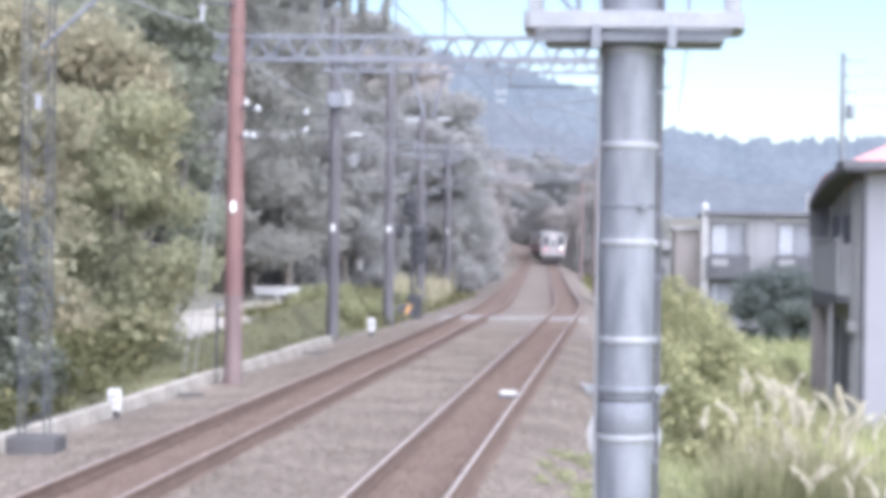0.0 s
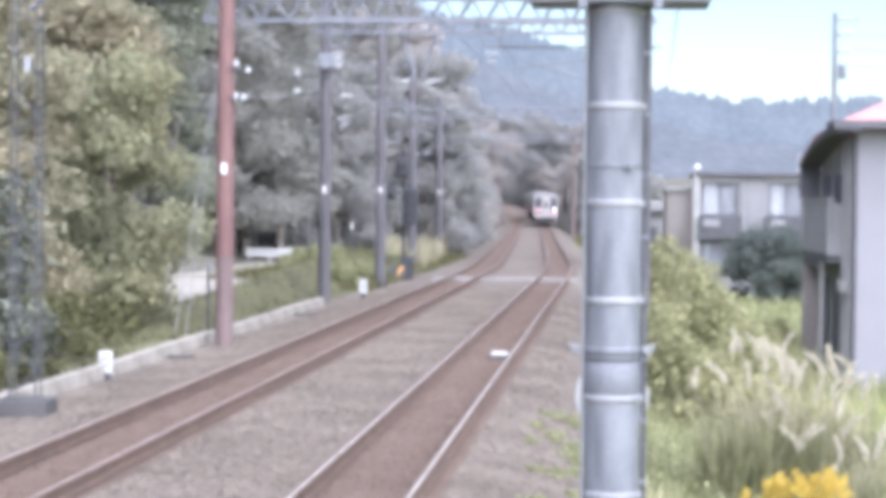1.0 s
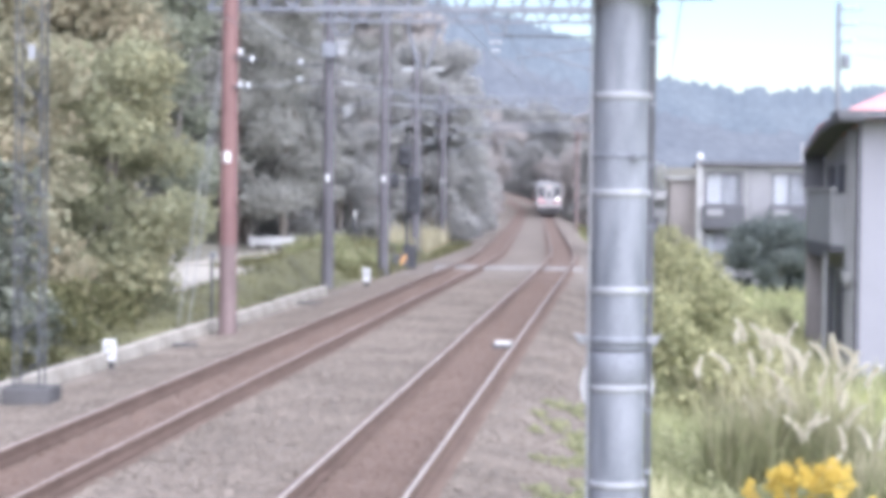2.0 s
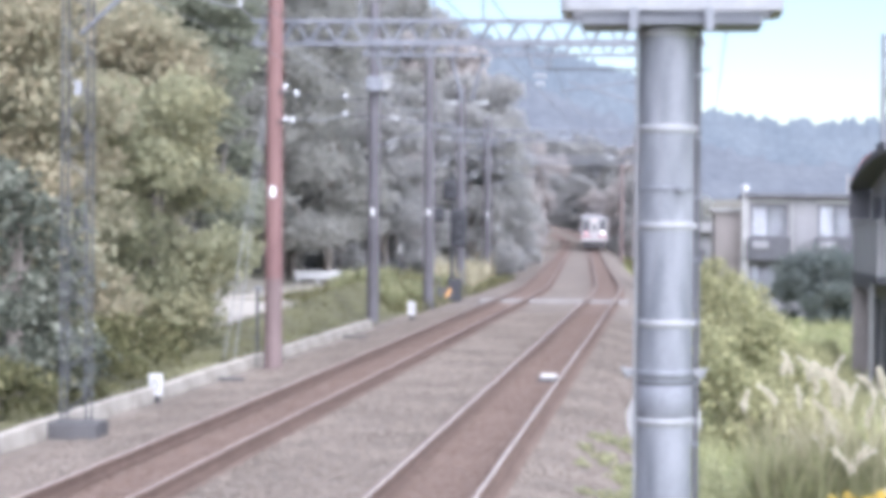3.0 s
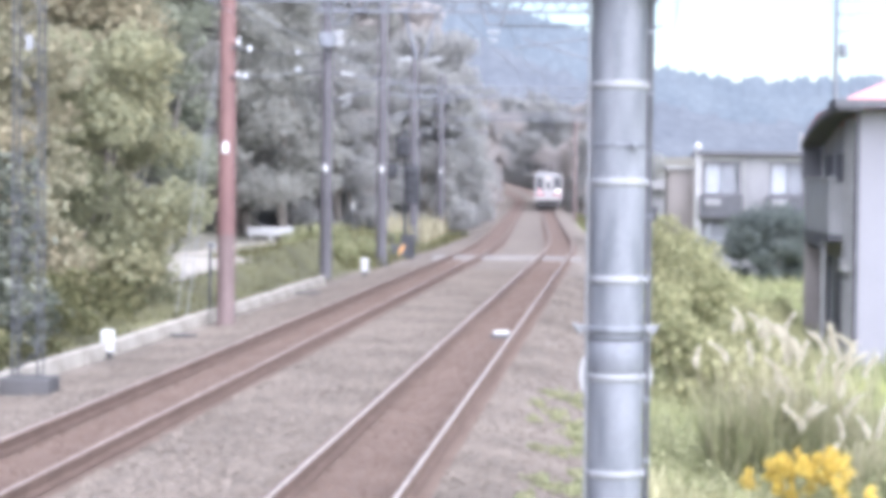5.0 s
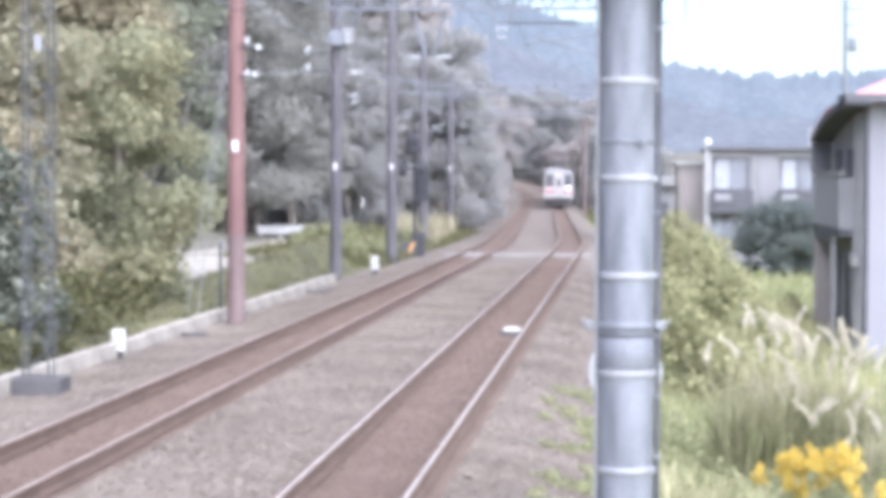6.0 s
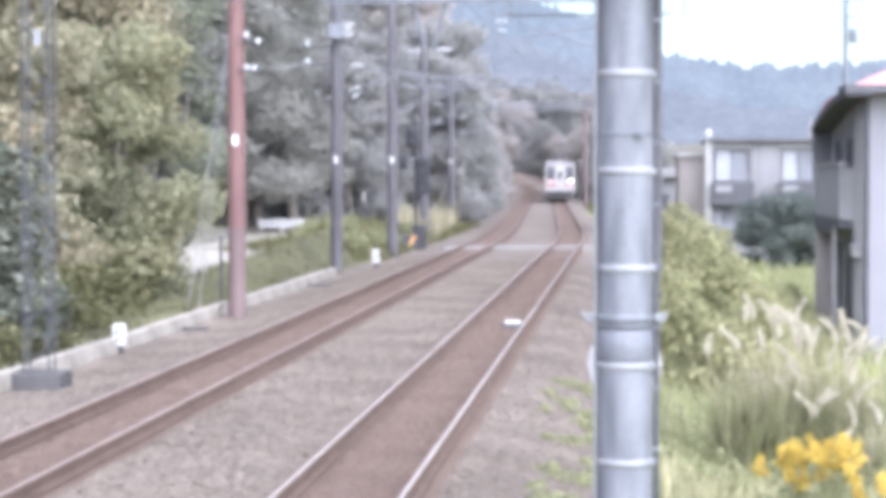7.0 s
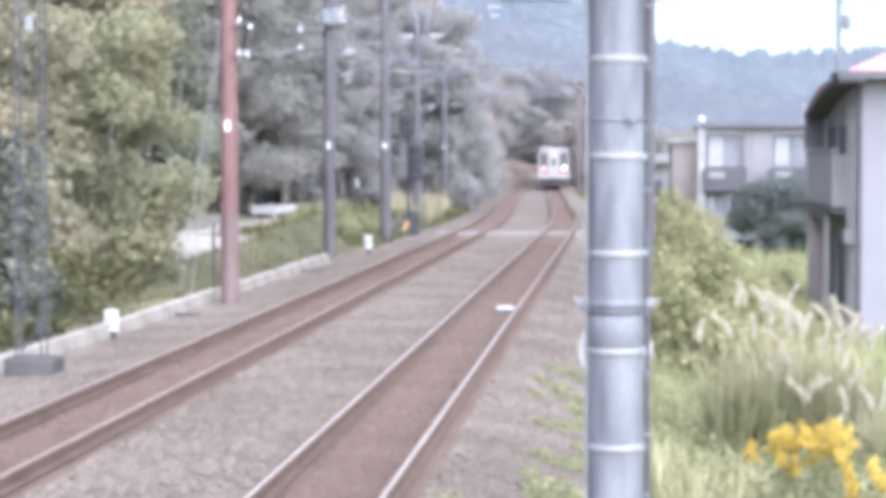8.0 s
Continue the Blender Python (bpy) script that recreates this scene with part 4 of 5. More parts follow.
def build_grey_house():
    y = 105.0
    h = thing("house", (0, 0, 0), "grey two-storey flat-roofed house with dark balconies", "house", "houses")
    wins = [(3.86, 5.50, 2.3, 3.8), (6.9, 8.5, 2.3, 3.8), (3.86, 5.4, -0.35, 1.1), (6.9, 8.5, -0.35, 1.1)]
    part("front_wall", wall_with_openings(bmesh.new(), 3.75, 11.5, -1.5, 4.1, y, y + 0.2, wins), M_RENDER, h)
    part("side_wall", B(3.752, y + 0.202, -1.5, 3.95, y + 9, 4.1), M_RENDER, h)
    part("side_wall", B(11.3, y + 0.202, -1.5, 11.5, y + 9, 4.1), M_RENDER, h)
    part("back_wall", B(3.752, y + 9.002, -1.5, 11.5, y + 9.2, 4.1), M_RENDER, h)
    part("pilaster", B(3.45, y - 0.35, -1.5, 3.745, y + 0.5, 4.35), M_TRIMPALE, h, "pale corner pier")
    part("pilaster", B(5.95, y - 0.06, -1.5, 6.5, y - 0.002, 4.08), M_RENDER, h)
    roof = part("roof", B(3.55, y - 0.45, 4.104, 11.8, y + 9.4, 4.32, bevel=0.03), M_TRIMDARK, h, "dark flat roof edge")
    part("vent_pipe", R((8.5, y + 3, 4.3), (8.5, y + 3, 5.3), 0.06), M_TRIMPALE, roof)
    for i, (a, b, c, d) in enumerate(wins):
        build_window(h, a + 0.07, b - 0.07, c + 0.07, d - 0.07, y + 0.05, 0.48 if i < 2 else 0.25, i < 2)
    for x in (5.72, 8.75):
        part("downpipe", R((x, y - 0.08, 1.0), (x, y - 0.08, 4.08), 0.05), M_TRIMPALE, h)
    for a, b in ((3.8, 5.6), (6.84, 8.56)):
        part("lintel", B(a, y - 0.05, 3.86, b, y - 0.004, 4.02), M_TRIMPALE, h, "pale lintel")
        part("string_course", B(a, y - 0.05, 1.14, b, y - 0.004, 1.3), M_TRIMDARK, h, "dark course under the balcony")
    part("wall_box", B(6.95, y - 0.2, 0.66, 7.6, y - 0.004, 1.08, bevel=0.02), M_CURTAIN, h, "white box under the balcony")
    part("globe_lamp", lathe(bmesh.new(), [(0.03, 0), (0.12, 0.06), (0.15, 0.17), (0.12, 0.28), (0.03, 0.34)], 14, (3.6, y - 0.1, 4.352)), M_PORCELAIN, h, "white globe on the pier")
    # lower brown wing
    part("wing_wall", B(2.25, y + 1.0, -1.5, 3.44, y + 8, 3.45), M_HOUSEBROWN, h, "brown-grey clad wing")
    part("wing_roof", B(2.1, y + 0.8, 3.454, 3.44, y + 8.2, 3.62), M_TRIMPALE, h, "pale wing roof edge")


build_grey_house()


def build_annex():
    h = thing("garage", (0, 0, 0), "low pale-roofed garage beside the grey house", "garage", "houses")
    part("wall", B(-0.6, 118, -1.3, 2.3, 124, 2.45), M_HOUSE, h)
    part("roof", B(-1.0, 117.5, 2.454, 2.5, 124.4, 2.95, bevel=0.04), M_TRIMPALE, h, "pale roof edge")
    part("shutter", B(-0.3, 117.94, -1.2, 2.0, 117.996, 1.6), M_TRIMDARK, h, "dark shutter")


build_annex()


def build_near_house():
    h = thing("house", (0, 0, 0), "pale lilac-grey house with red roof and a covered balcony", "house", "houses")
    y = 52.0
    part("front_wall", B(5.42, y, -1.6, 13, y + 0.25, 4.45), M_WALLPALE, h)
    part("side_wall", B(5.42, y + 0.252, -1.6, 5.67, y + 9, 4.2), M_HOUSE, h)
    part("back_wall", B(5.42, y + 9.002, -1.6, 13, y + 9.25, 3.9), M_HOUSE, h)
    part("end_wall", B(12.75, y + 0.252, -1.6, 13, y + 9, 4.2), M_HOUSE, h)
    part("corner_trim", B(5.33, y - 0.03, -1.6, 5.415, y + 0.2, 4.4), M_TRIMDARK, h, "dark corner downpipe")
    # hipped roof over a curved dark eave
    rf = bmesh.new()
    a = [rf.verts.new(p) for p in ((4.85, y - 0.7, 4.60), (14, y - 0.7, 4.60), (14, y + 9.5, 3.95), (4.85, y + 9.5, 3.95), (4.85, y + 5, 4.48))]
    t = [rf.verts.new(p) for p in ((9.0, y + 5.5, 6.4), (9.6, y + 5.5, 6.4))]
    for q in ((a[0], a[1], t[1], t[0]), (a[1], a[2], t[1]), (a[2], a[3], t[0], t[1]), (a[3], a[4], t[0]), (a[4], a[0], t[0])):
        rf.faces.new(q)
    rf.faces.new(a[::-1])
    roof = part("roof", rf, M_ROOFRED, h, "faded red hipped roof")
    part("fascia", B(4.80, y - 0.76, 4.47, 14.05, y - 0.705, 4.66), M_TRIMDARK, roof, "dark eave board")
    part("fascia", B(4.80, y - 0.70, 4.47, 4.848, y + 1.2, 4.66), M_TRIMDARK, roof, "dark eave board")
    ev = bmesh.new()
    arc = [(y + d, 4.56 - 0.68 * (max(d + 0.7, 0) / 10.2) ** 2.2) for d in (-0.69, 1, 2.5, 4, 5.5, 7, 8.2, 9.45)]
    rings = [[ev.verts.new(p) for p in ((4.84, yy, z), (4.84, yy, z - 0.16), (5.40, yy, z - 0.16), (5.40, yy, z))] for yy, z in arc]
    for p, q in zip(rings, rings[1:]):
        for k in range(4):
            ev.faces.new((p[k], p[(k + 1) % 4], q[(k + 1) % 4], q[k]))
    ev.faces.new(rings[0][::-1])
    ev.faces.new(rings[-1])
    # Dark panel added to fill the recess between parapet and eave.
    part("recess_panel", B(4.86, y + 9.2, 2.94, 5.40, y + 9.4, 3.78), M_TRIMDARK, roof, "dark panel filling the recess under the eave")
    part("curved_eave", ev, M_TRIMDARK, roof, "dark rounded eave")
    # balcony along the side
    b = part("balcony", B(4.95, y + 2.2, 1.55, 5.07, y + 9.3, 2.85, bevel=0.03), M_HOUSE, h, "grey solid balcony parapet")
    part("balcony_end", B(5.072, y + 2.2, 1.55, 5.41, y + 2.34, 2.80), M_HOUSE, b)
    part("balcony_floor", B(4.93, y + 2.1, 1.38, 5.41, y + 9.3, 1.546), M_TRIMDARK, b)
    part("coping", B(4.91, y + 2.1, 2.852, 5.11, y + 9.3, 2.93), M_TRIMPALE, b)
    part("pillar", B(4.95, y + 9.05, -1.6, 5.40, y + 9.28, 1.376), M_HOUSEBROWN, h, "broad brown-grey end pillar")
    part("pillar", B(4.95, y + 4.15, -1.6, 5.06, y + 4.28, 1.376), M_TRIMPALE, h, "slim pale pillar")
    part("balcony_beam", B(4.95, y + 4.3, 1.2, 5.06, y + 9.04, 1.374), M_TRIMDARK, h)
    for yy in (0.5, 1.2, 2.0):
        part("downpipe", R((5.3, y + yy, -1.5), (5.3, y + yy, 4.3), 0.045), M_TRIMPALE, h, "pale downpipe")
    part("meter_box", B(5.12, y + 0.7, 0.72, 5.415, y + 1.7, 1.0, bevel=0.02), M_TRIMPALE, h, "pale meter box")
    for yy in (3.4, 6.4):
        part("door", B(5.36, y + yy, -1.3, 5.418, y + yy + 1.6, 0.9), M_TRIMDARK, h, "dark glazed door")
        part("door", B(5.36, y + yy, 1.56, 5.418, y + yy + 1.6, 3.5), M_TRIMDARK, h, "dark glazed door")


build_near_house()


def build_utility_pole(x, y, z, h, label):
    p = thing("utility_pole", (x, y, z), label, "utility pole", "utility poles")
    part("pole", lathe(bmesh.new(), [(0.22, 0), (0.15, h)], 16), M_TRUSS, p)
    for k, zz in enumerate((h - 0.5, h - 1.5, h - 2.6)):
        a = part("crossarm", B(-0.1, -0.05, zz, 1.5 - 0.3 * k, 0.05, zz + 0.12), M_TRUSS, p)
        for xx in (0.6, 1.1):
            part("insulator", bell(bmesh.new(), (xx, 0, zz + 0.2), 1.2), M_PORCELAIN, a, "white insulator")
    part("transformer", lathe(bmesh.new(), [(0.25, -0.5), (0.28, -0.45), (0.28, 0.35), (0.2, 0.45)], 16, (0.5, 0, h - 3.8)), M_TRUSS, p, "grey transformer")


build_utility_pole(14.05, 150, -1.3, 16.8, "pale concrete utility pole behind the houses")
for z in (14.2, 13.2, 12.1):
    wire("power_line", [(15.2, 150, z), (70, 170, z - 1)], 0.02, M_WIRE, "thin dark power line on pale poles", 1.0)
wire("power_line", [(1.23, 48, 7.2), (3.1, 150, 10.2)], 0.014, M_TRUSS, "slack grey cable behind the mast", 0.1)


# ---- trees and plants ----
def build_tree(name, rng, height, blobs, per, size, material, label, category="tree", trunk_r=0.16, group="", limbs=7, flat=0.0):
    t = thing(name, (0, 0, 0), label, category, group)
    bm = bmesh.new()
    top = Vector((0.1, 0, height * 0.62))
    rod(bm, (0, 0, -0.3), (0.05, 0, height * 0.3), trunk_r, trunk_r * 0.75, 9)
    rod(bm, (0.05, 0, height * 0.3), top, trunk_r * 0.75, trunk_r * 0.3, 8)
    for k in range(limbs):
        b = blobs[k % len(blobs)]
        s = Vector((0.05, 0, height * (0.22 + 0.4 * k / limbs)))
        rod(bm, s, s.lerp(Vector(b[:3]), 0.85), trunk_r * 0.4, trunk_r * 0.08, 6)
    part("trunk", bm, M_BARK, t)
    v, f = leaves(rng, blob_points(rng, blobs, per), size, flat)
    mesh_from("crown", v, f, material, t)
    return t


def random_blobs(rng, n, rx, ry, z0, z1, r):
    out = []
    for k in range(n):
        a, q = rng.uniform(0, 6.283), math.sqrt(rng.uniform(0, 1))
        z = rng.uniform(z0, z1)
        shrink = 1.0 - 0.55 * max((z - z0) / (z1 - z0) - 0.45, 0)
        s = r * rng.uniform(0.65, 1.25)
        out.append((q * math.cos(a) * rx * shrink, q * math.sin(a) * ry * shrink, z, s, s, s * rng.uniform(0.6, 0.9)))
    return out


def tuck(blobs):
    """Keep the lowest boughs close to the trunk on the side of the line."""
    return [(min(b[0], 1.5 - b[3]) if b[2] < 2.0 else b[0], *b[1:]) for b in blobs]


def plant_row():
    rng = np.random.default_rng(21)
    # broadleaf trees behind the kerb
    t1 = build_tree("broadleaf_tree", rng, 7.0, tuck(random_blobs(rng, 54, 2.35, 1.9, 0.3, 6.0, 0.75)), 470, 0.088, M_LEAF, "leafy green tree turning autumn yellow beside the line", group="trackside trees")
    t1.matrix_basis = pose(-11.45, 49.5, -0.25)
    t2 = build_tree("broadleaf_tree", rng, 8.0, random_blobs(rng, 44, 1.9, 1.9, 0.3, 7.6, 0.85), 430, 0.092, M_LEAFRUST, "tall leafy tree turning yellow behind the lattice mast", group="trackside trees")
    t2.matrix_basis = pose(-13.3, 45.5, -0.3, 0, 0, 70)
    t3 = build_tree("broadleaf_tree", rng, 6.0, random_blobs(rng, 16, 1.2, 1.2, 0.3, 3.6, 0.6), 300, 0.10, M_VINE, "dull vine-grown tree beside the lattice mast", group="trackside trees")
    t3.matrix_basis = pose(-10.2, 34.5, -0.3)
    for x, y, s in ((-15.5, 52, 1.25), (-12.9, 52.5, 1.05), (-16.5, 60, 1.5), (-19, 66, 1.6)):
        copy_thing(t2, pose(x, y, -0.2, 0, 0, 40 * x))
    t4 = build_tree("evergreen_tree", rng, 10.5, random_blobs(rng, 34, 1.5, 1.5, 3.4, 9.6, 0.8), 430, 0.092, M_LEAFGREEN, "tall dull green tree behind the broadleaf trees", group="trackside trees")
    t4.matrix_basis = pose(-12.3, 60, -0.3)
    copy_thing(t4, pose(-14.6, 58.5, -0.6, 0, 0, 120))
    # cedars
    ced = []
    for k in range(3):
        blobs = []
        H = 17 + 2 * k
        for j in range(26):
            z = 2.5 + (H - 3) * j / 25
            w = 2.6 * (1 - (z / H) ** 1.4) + 0.35
            a = rng.uniform(0, 6.283)
            blobs.append((math.cos(a) * w * 0.55, math.sin(a) * w * 0.55, z, w * 0.62, w * 0.62, 0.75))
        ced.append(build_tree("cedar_tree", rng, H, blobs, 190, 0.15, M_CEDAR, "tall cedar on the wooded slope, paled for haze", trunk_r=0.24, group="cedars on the slope", limbs=5))
    spots = [(-15.5, 103), (-18.5, 106), (-21.5, 99), (-13.5, 112), (-16.8, 116), (-20, 120), (-25, 110), (-12.8, 124), (-15.5, 131), (-19, 136), (-23, 128), (-13.8, 141), (-17, 148), (-21, 152),
             (-26, 140), (-14.8, 160), (-18.5, 168), (-23, 172), (-29, 155), (-17.2, 182), (-21.5, 190), (-27, 186), (-19, 205), (-24, 212), (-30, 200), (-24, 78), (-27, 88), (-30, 97), (-28, 70), (-23, 92),
             (-33, 115), (-36, 135), (-38, 160), (-22, 228), (-28, 236), (-35, 220), (-26, 252), (-33, 262), (-21, 84), (-20.5, 74), (-25, 62), (-17.5, 105), (-19.5, 112), (-22.5, 118), (-17, 98), (-24, 133), (-28, 128), (-29, 170), (-26, 160), (-31, 185), (-33, 175), (-36, 205), (-20, 103), (-33, 90), (-36, 100), (-18.5, 110)]
    spots = [p for p in spots if p[0] / p[1] < -0.142]
    for k, (x, y) in enumerate(spots):
        m = pose(x, y, terrain(x, y) - 0.3, 0, 0, 53 * k)
        c = ced[k % 3]
        if k < 3:
            c.matrix_basis = m
        else:
            copy_thing(c, m)
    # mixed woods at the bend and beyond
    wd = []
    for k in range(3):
        wd.append(build_tree("woodland_tree", rng, 10 + 2 * k, random_blobs(rng, 70, 3.1, 3.1, 0.8, 9.4 + 1.6 * k, 0.95), 210, 0.15, M_BEIGEWOOD if k == 1 else M_FARWOOD, "beige autumn tree beyond the bend, paled for haze" if k == 1 else "woodland tree beyond the bend, paled for haze", trunk_r=0.22, group="woods beyond the bend"))
    n = 0
    for j in range(9):
        for i in range(16):
            y = 300 + 30 * j + rng.uniform(-10, 10)
            x = -70 + i * 7.5 + rng.uniform(-3, 3)
            if x > 1:
                continue
            if -6.5 < x - bend(min(y, 460)) + 4 < 8 and y < 430:
                continue
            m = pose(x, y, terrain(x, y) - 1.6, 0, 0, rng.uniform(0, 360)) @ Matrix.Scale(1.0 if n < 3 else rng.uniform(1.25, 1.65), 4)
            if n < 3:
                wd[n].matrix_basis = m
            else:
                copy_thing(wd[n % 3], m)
            n += 1
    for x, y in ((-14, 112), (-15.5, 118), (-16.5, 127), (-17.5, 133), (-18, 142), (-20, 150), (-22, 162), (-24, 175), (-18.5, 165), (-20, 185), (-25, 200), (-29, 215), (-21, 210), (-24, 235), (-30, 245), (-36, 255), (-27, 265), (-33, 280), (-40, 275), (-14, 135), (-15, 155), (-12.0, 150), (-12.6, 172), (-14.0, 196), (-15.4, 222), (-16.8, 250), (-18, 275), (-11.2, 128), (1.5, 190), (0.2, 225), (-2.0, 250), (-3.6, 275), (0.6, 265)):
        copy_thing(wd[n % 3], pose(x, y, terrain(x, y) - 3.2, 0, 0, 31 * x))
        n += 1
    # autumn trees, paled in colour for haze, along the outer side of the far curve
    for k, y in enumerate((270, 286, 300, 314, 326, 338, 350, 362, 374, 386, 398)):
        x = bend(y) + 3.4 + 0.5 * (k % 2)
        copy_thing(wd[1], pose(x, y, terrain(x, y) - 1.6, 0, 0, 67 * k) @ Matrix.Scale(0.62 + 0.02 * k, 4))
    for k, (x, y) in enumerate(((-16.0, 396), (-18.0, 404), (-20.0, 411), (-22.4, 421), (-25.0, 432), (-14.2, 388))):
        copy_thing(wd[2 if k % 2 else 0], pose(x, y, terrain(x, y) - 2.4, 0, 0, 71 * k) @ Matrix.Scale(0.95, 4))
    # tall woods on the slope behind the masts
    for k in range(17):
        y = 262 + 5 * (k * 7 % 17)
        x = y * math.tan(radians(-4.9 - 0.24 * k))
        tall = 1.34 + 0.035 * k
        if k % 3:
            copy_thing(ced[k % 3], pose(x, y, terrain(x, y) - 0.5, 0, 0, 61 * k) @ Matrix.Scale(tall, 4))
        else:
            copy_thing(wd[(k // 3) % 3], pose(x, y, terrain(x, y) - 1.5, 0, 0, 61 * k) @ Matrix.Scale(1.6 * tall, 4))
    # shrubs between the mast and the houses
    sh = build_tree("shrub", rng, 2.6, random_blobs(rng, 16, 0.9, 0.9, 0.3, 2.5, 0.5), 420, 0.085, M_SHRUB, "yellow-green leafy shrub on the grassy verge", "shrub", 0.05, "verge shrubs")
    sh.matrix_basis = pose(2.1, 52, -1.25)
    for x, y, z, r in ((1.4, 46, -1.25, 50), (1.0, 60, -1.0, 260), (0.9, 40, -1.75, 10), (2.5, 44, -2.75, 80), (1.7, 70, -0.9, 300), (2.0, 40, -2.3, 140)):
        copy_thing(sh, pose(x, y, z, 0, 0, r))
    for x, y, k in ((2.9, 50, 0.6), (3.5, 53, 0.55), (4.1, 56.5, 0.5), (3.2, 47, 0.45), (3.9, 49.5, 0.4)):
        copy_thing(sh, pose(x, y, -1.4, 0, 0, 90 * x) @ Matrix.Scale(k, 4))
    dk = build_tree("evergreen_shrub", rng, 3.2, random_blobs(rng, 18, 1.2, 1.0, 0.4, 2.7, 0.65), 330, 0.10, M_LEAFDARK, "dense dark round evergreen shrub before the grey house", "shrub", 0.08, "garden shrubs")
    dk.matrix_basis = pose(6.0, 96, -1.35)
    for x, y, r in ((7.3, 97.5, 90), (6.7, 95.2, 200), (8.4, 97.0, 310)):
        copy_thing(dk, pose(x, y, -1.4, 0, 0, r))
    ug = build_tree("undergrowth_bush", rng, 1.2, random_blobs(rng, 12, 1.3, 0.9, 0.1, 1.0, 0.45), 380, 0.08, M_WEED, "dull overgrown bush under the trees", "bush", 0.03, "undergrowth")
    ug.matrix_basis = pose(-11.2, 44, -0.35)
    for k, (x, y) in enumerate(((-10.6, 36), (-10.2, 40), (-12.4, 41), (-11.4, 47.5), (-12.2, 46), (-11.9, 52), (-9.8, 32.5), (-10.5, 29), (-13.5, 55))):
        copy_thing(ug, pose(x, y, -0.55 - 0.05 * (k % 3), 0, 0, 77 * k))
    # bank behind the kerb
    bk = build_tree("bank_shrub", rng, 1.0, random_blobs(rng, 10, 1.0, 0.9, 0.0, 0.75, 0.4), 420, 0.075, M_GRASS, "low weedy bush on the bank behind the kerb", "shrub", 0.03, "bank weeds")
    bank = ((-10.3, 78), (-9.8, 81), (-10.6, 77), (-10.4, 82), (-10.8, 88), (-9.8, 86), (-10.9, 94), (-10.2, 99), (-10.6, 107), (-10.8, 114), (-11, 122))
    for k, (x, y) in enumerate(bank):
        m = pose(x, y, terrain(x, y) - 0.5, 0, 0, 47 * k)
        if k:
            copy_thing(bk, m)
        else:
            bk.matrix_basis = m



plant_row()


def blades(rng, n, xs, ys, h, w, ground=None, lean=0.35):
    """Bent grass blades rising from the ground; returns vertices and faces."""
    x, y = rng.uniform(*xs, n), rng.uniform(*ys, n)
    z = np.array([terrain(a, b) for a, b in zip(x, y)]) if ground is None else np.full(n, ground)
    a = rng.uniform(0, 6.283, n)
    hh = h * rng.uniform(0.5, 1.3, n)
    l = lean * hh * rng.uniform(0.3, 1.6, n)
    d = np.stack([np.cos(a), np.sin(a), 0 * a], 1)
    s = np.stack([-np.sin(a), np.cos(a), 0 * a], 1) * w
    p = np.stack([x, y, z - 0.02], 1)
    up = np.array([0, 0, 1.0])
    mid = p + d * (l * 0.35)[:, None] + up * (hh * 0.6)[:, None]
    tip = p + d * l[:, None] + up * hh[:, None]
    v = np.stack([p - s, p + s, mid + s * 0.8, mid - s * 0.8, tip], 1).reshape(-1, 3)
    i = np.arange(n) * 5
    f = [q for k in i.tolist() for q in ((k, k + 1, k + 2, k + 3), (k + 3, k + 2, k + 4))]
    return v.tolist(), f


def build_grass():
    rng = np.random.default_rng(5)
    for n, xs, ys, h, w, m, label in ((9000, (0.25, 6), (18, 40), 0.32, 0.012, M_GRASS, "rough green grass on the verge"), (7000, (0.6, 9), (40, 95), 0.4, 0.022, M_GRASS, "rough green grass before the houses"),
                                      (900, (-0.35, 0.5), (15, 60), 0.13, 0.010, M_GRASS, "thin weeds at the edge of the ballast"), (4500, (-11.5, -8.9), (22, 80), 0.17, 0.012, M_WEED, "dry grass behind the kerb"),
                                      (3600, (0.35, 3.0), (18.5, 27), 0.42, 0.012, M_DRYGRASS, "dry tall grass on the verge"), (5000, (-14, -8.4), (76, 130), 0.45, 0.03, M_WEED, "rough grass along the woods")):
        v, f = blades(rng, n, xs, ys, h, w)
        tagged(mesh_from("grass", v, f, m), label, "grass", kind="stuff")
    for n, off, h, m, label in ((3200, (-10.4, -8.5), 1.15, M_STRAW, "dry pale reeds along the foot of the woods"), (1600, (0.3, 2.0), 0.8, M_WEED, "dull weeds beside the rising line")):
        v, f = blades(rng, n, off, (100, 235), h, 0.04, 0.0)
        v = [(x + bend(y), y, z + terrain(x + bend(y), y)) for x, y, z in v]
        tagged(mesh_from("reeds", v, f, m), label, "reeds", kind="stuff")
    # green tufts creeping into the ballast
    tufts = []
    for _ in range(170):
        x, y = 0.25 - abs(rng.normal()) * 0.5, rng.uniform(15.5, 36)
        w = rng.uniform(0.08, 0.26)
        tufts.append((x, y, terrain(x, y) + 0.02, w, w * 1.6, 0.07))
    v, f = leaves(rng, blob_points(rng, tufts, 1500), 0.034)
    tagged(mesh_from("weeds", v, f, M_GRASS), "small green tufts creeping into the ballast", "weeds", kind="stuff")
    # broad-leaved weeds on the verge
    pts = blob_points(rng, [(rng.uniform(0.4, 3.4), rng.uniform(20, 34), -1.2 + rng.uniform(0, 0.25), 0.5, 0.5, 0.3) for _ in range(46)], 260)
    v, f = leaves(rng, pts, 0.055)
    tagged(mesh_from("weeds", v, f, M_GRASS), "low leafy green weeds on the verge", "weeds", kind="stuff")


build_grass()


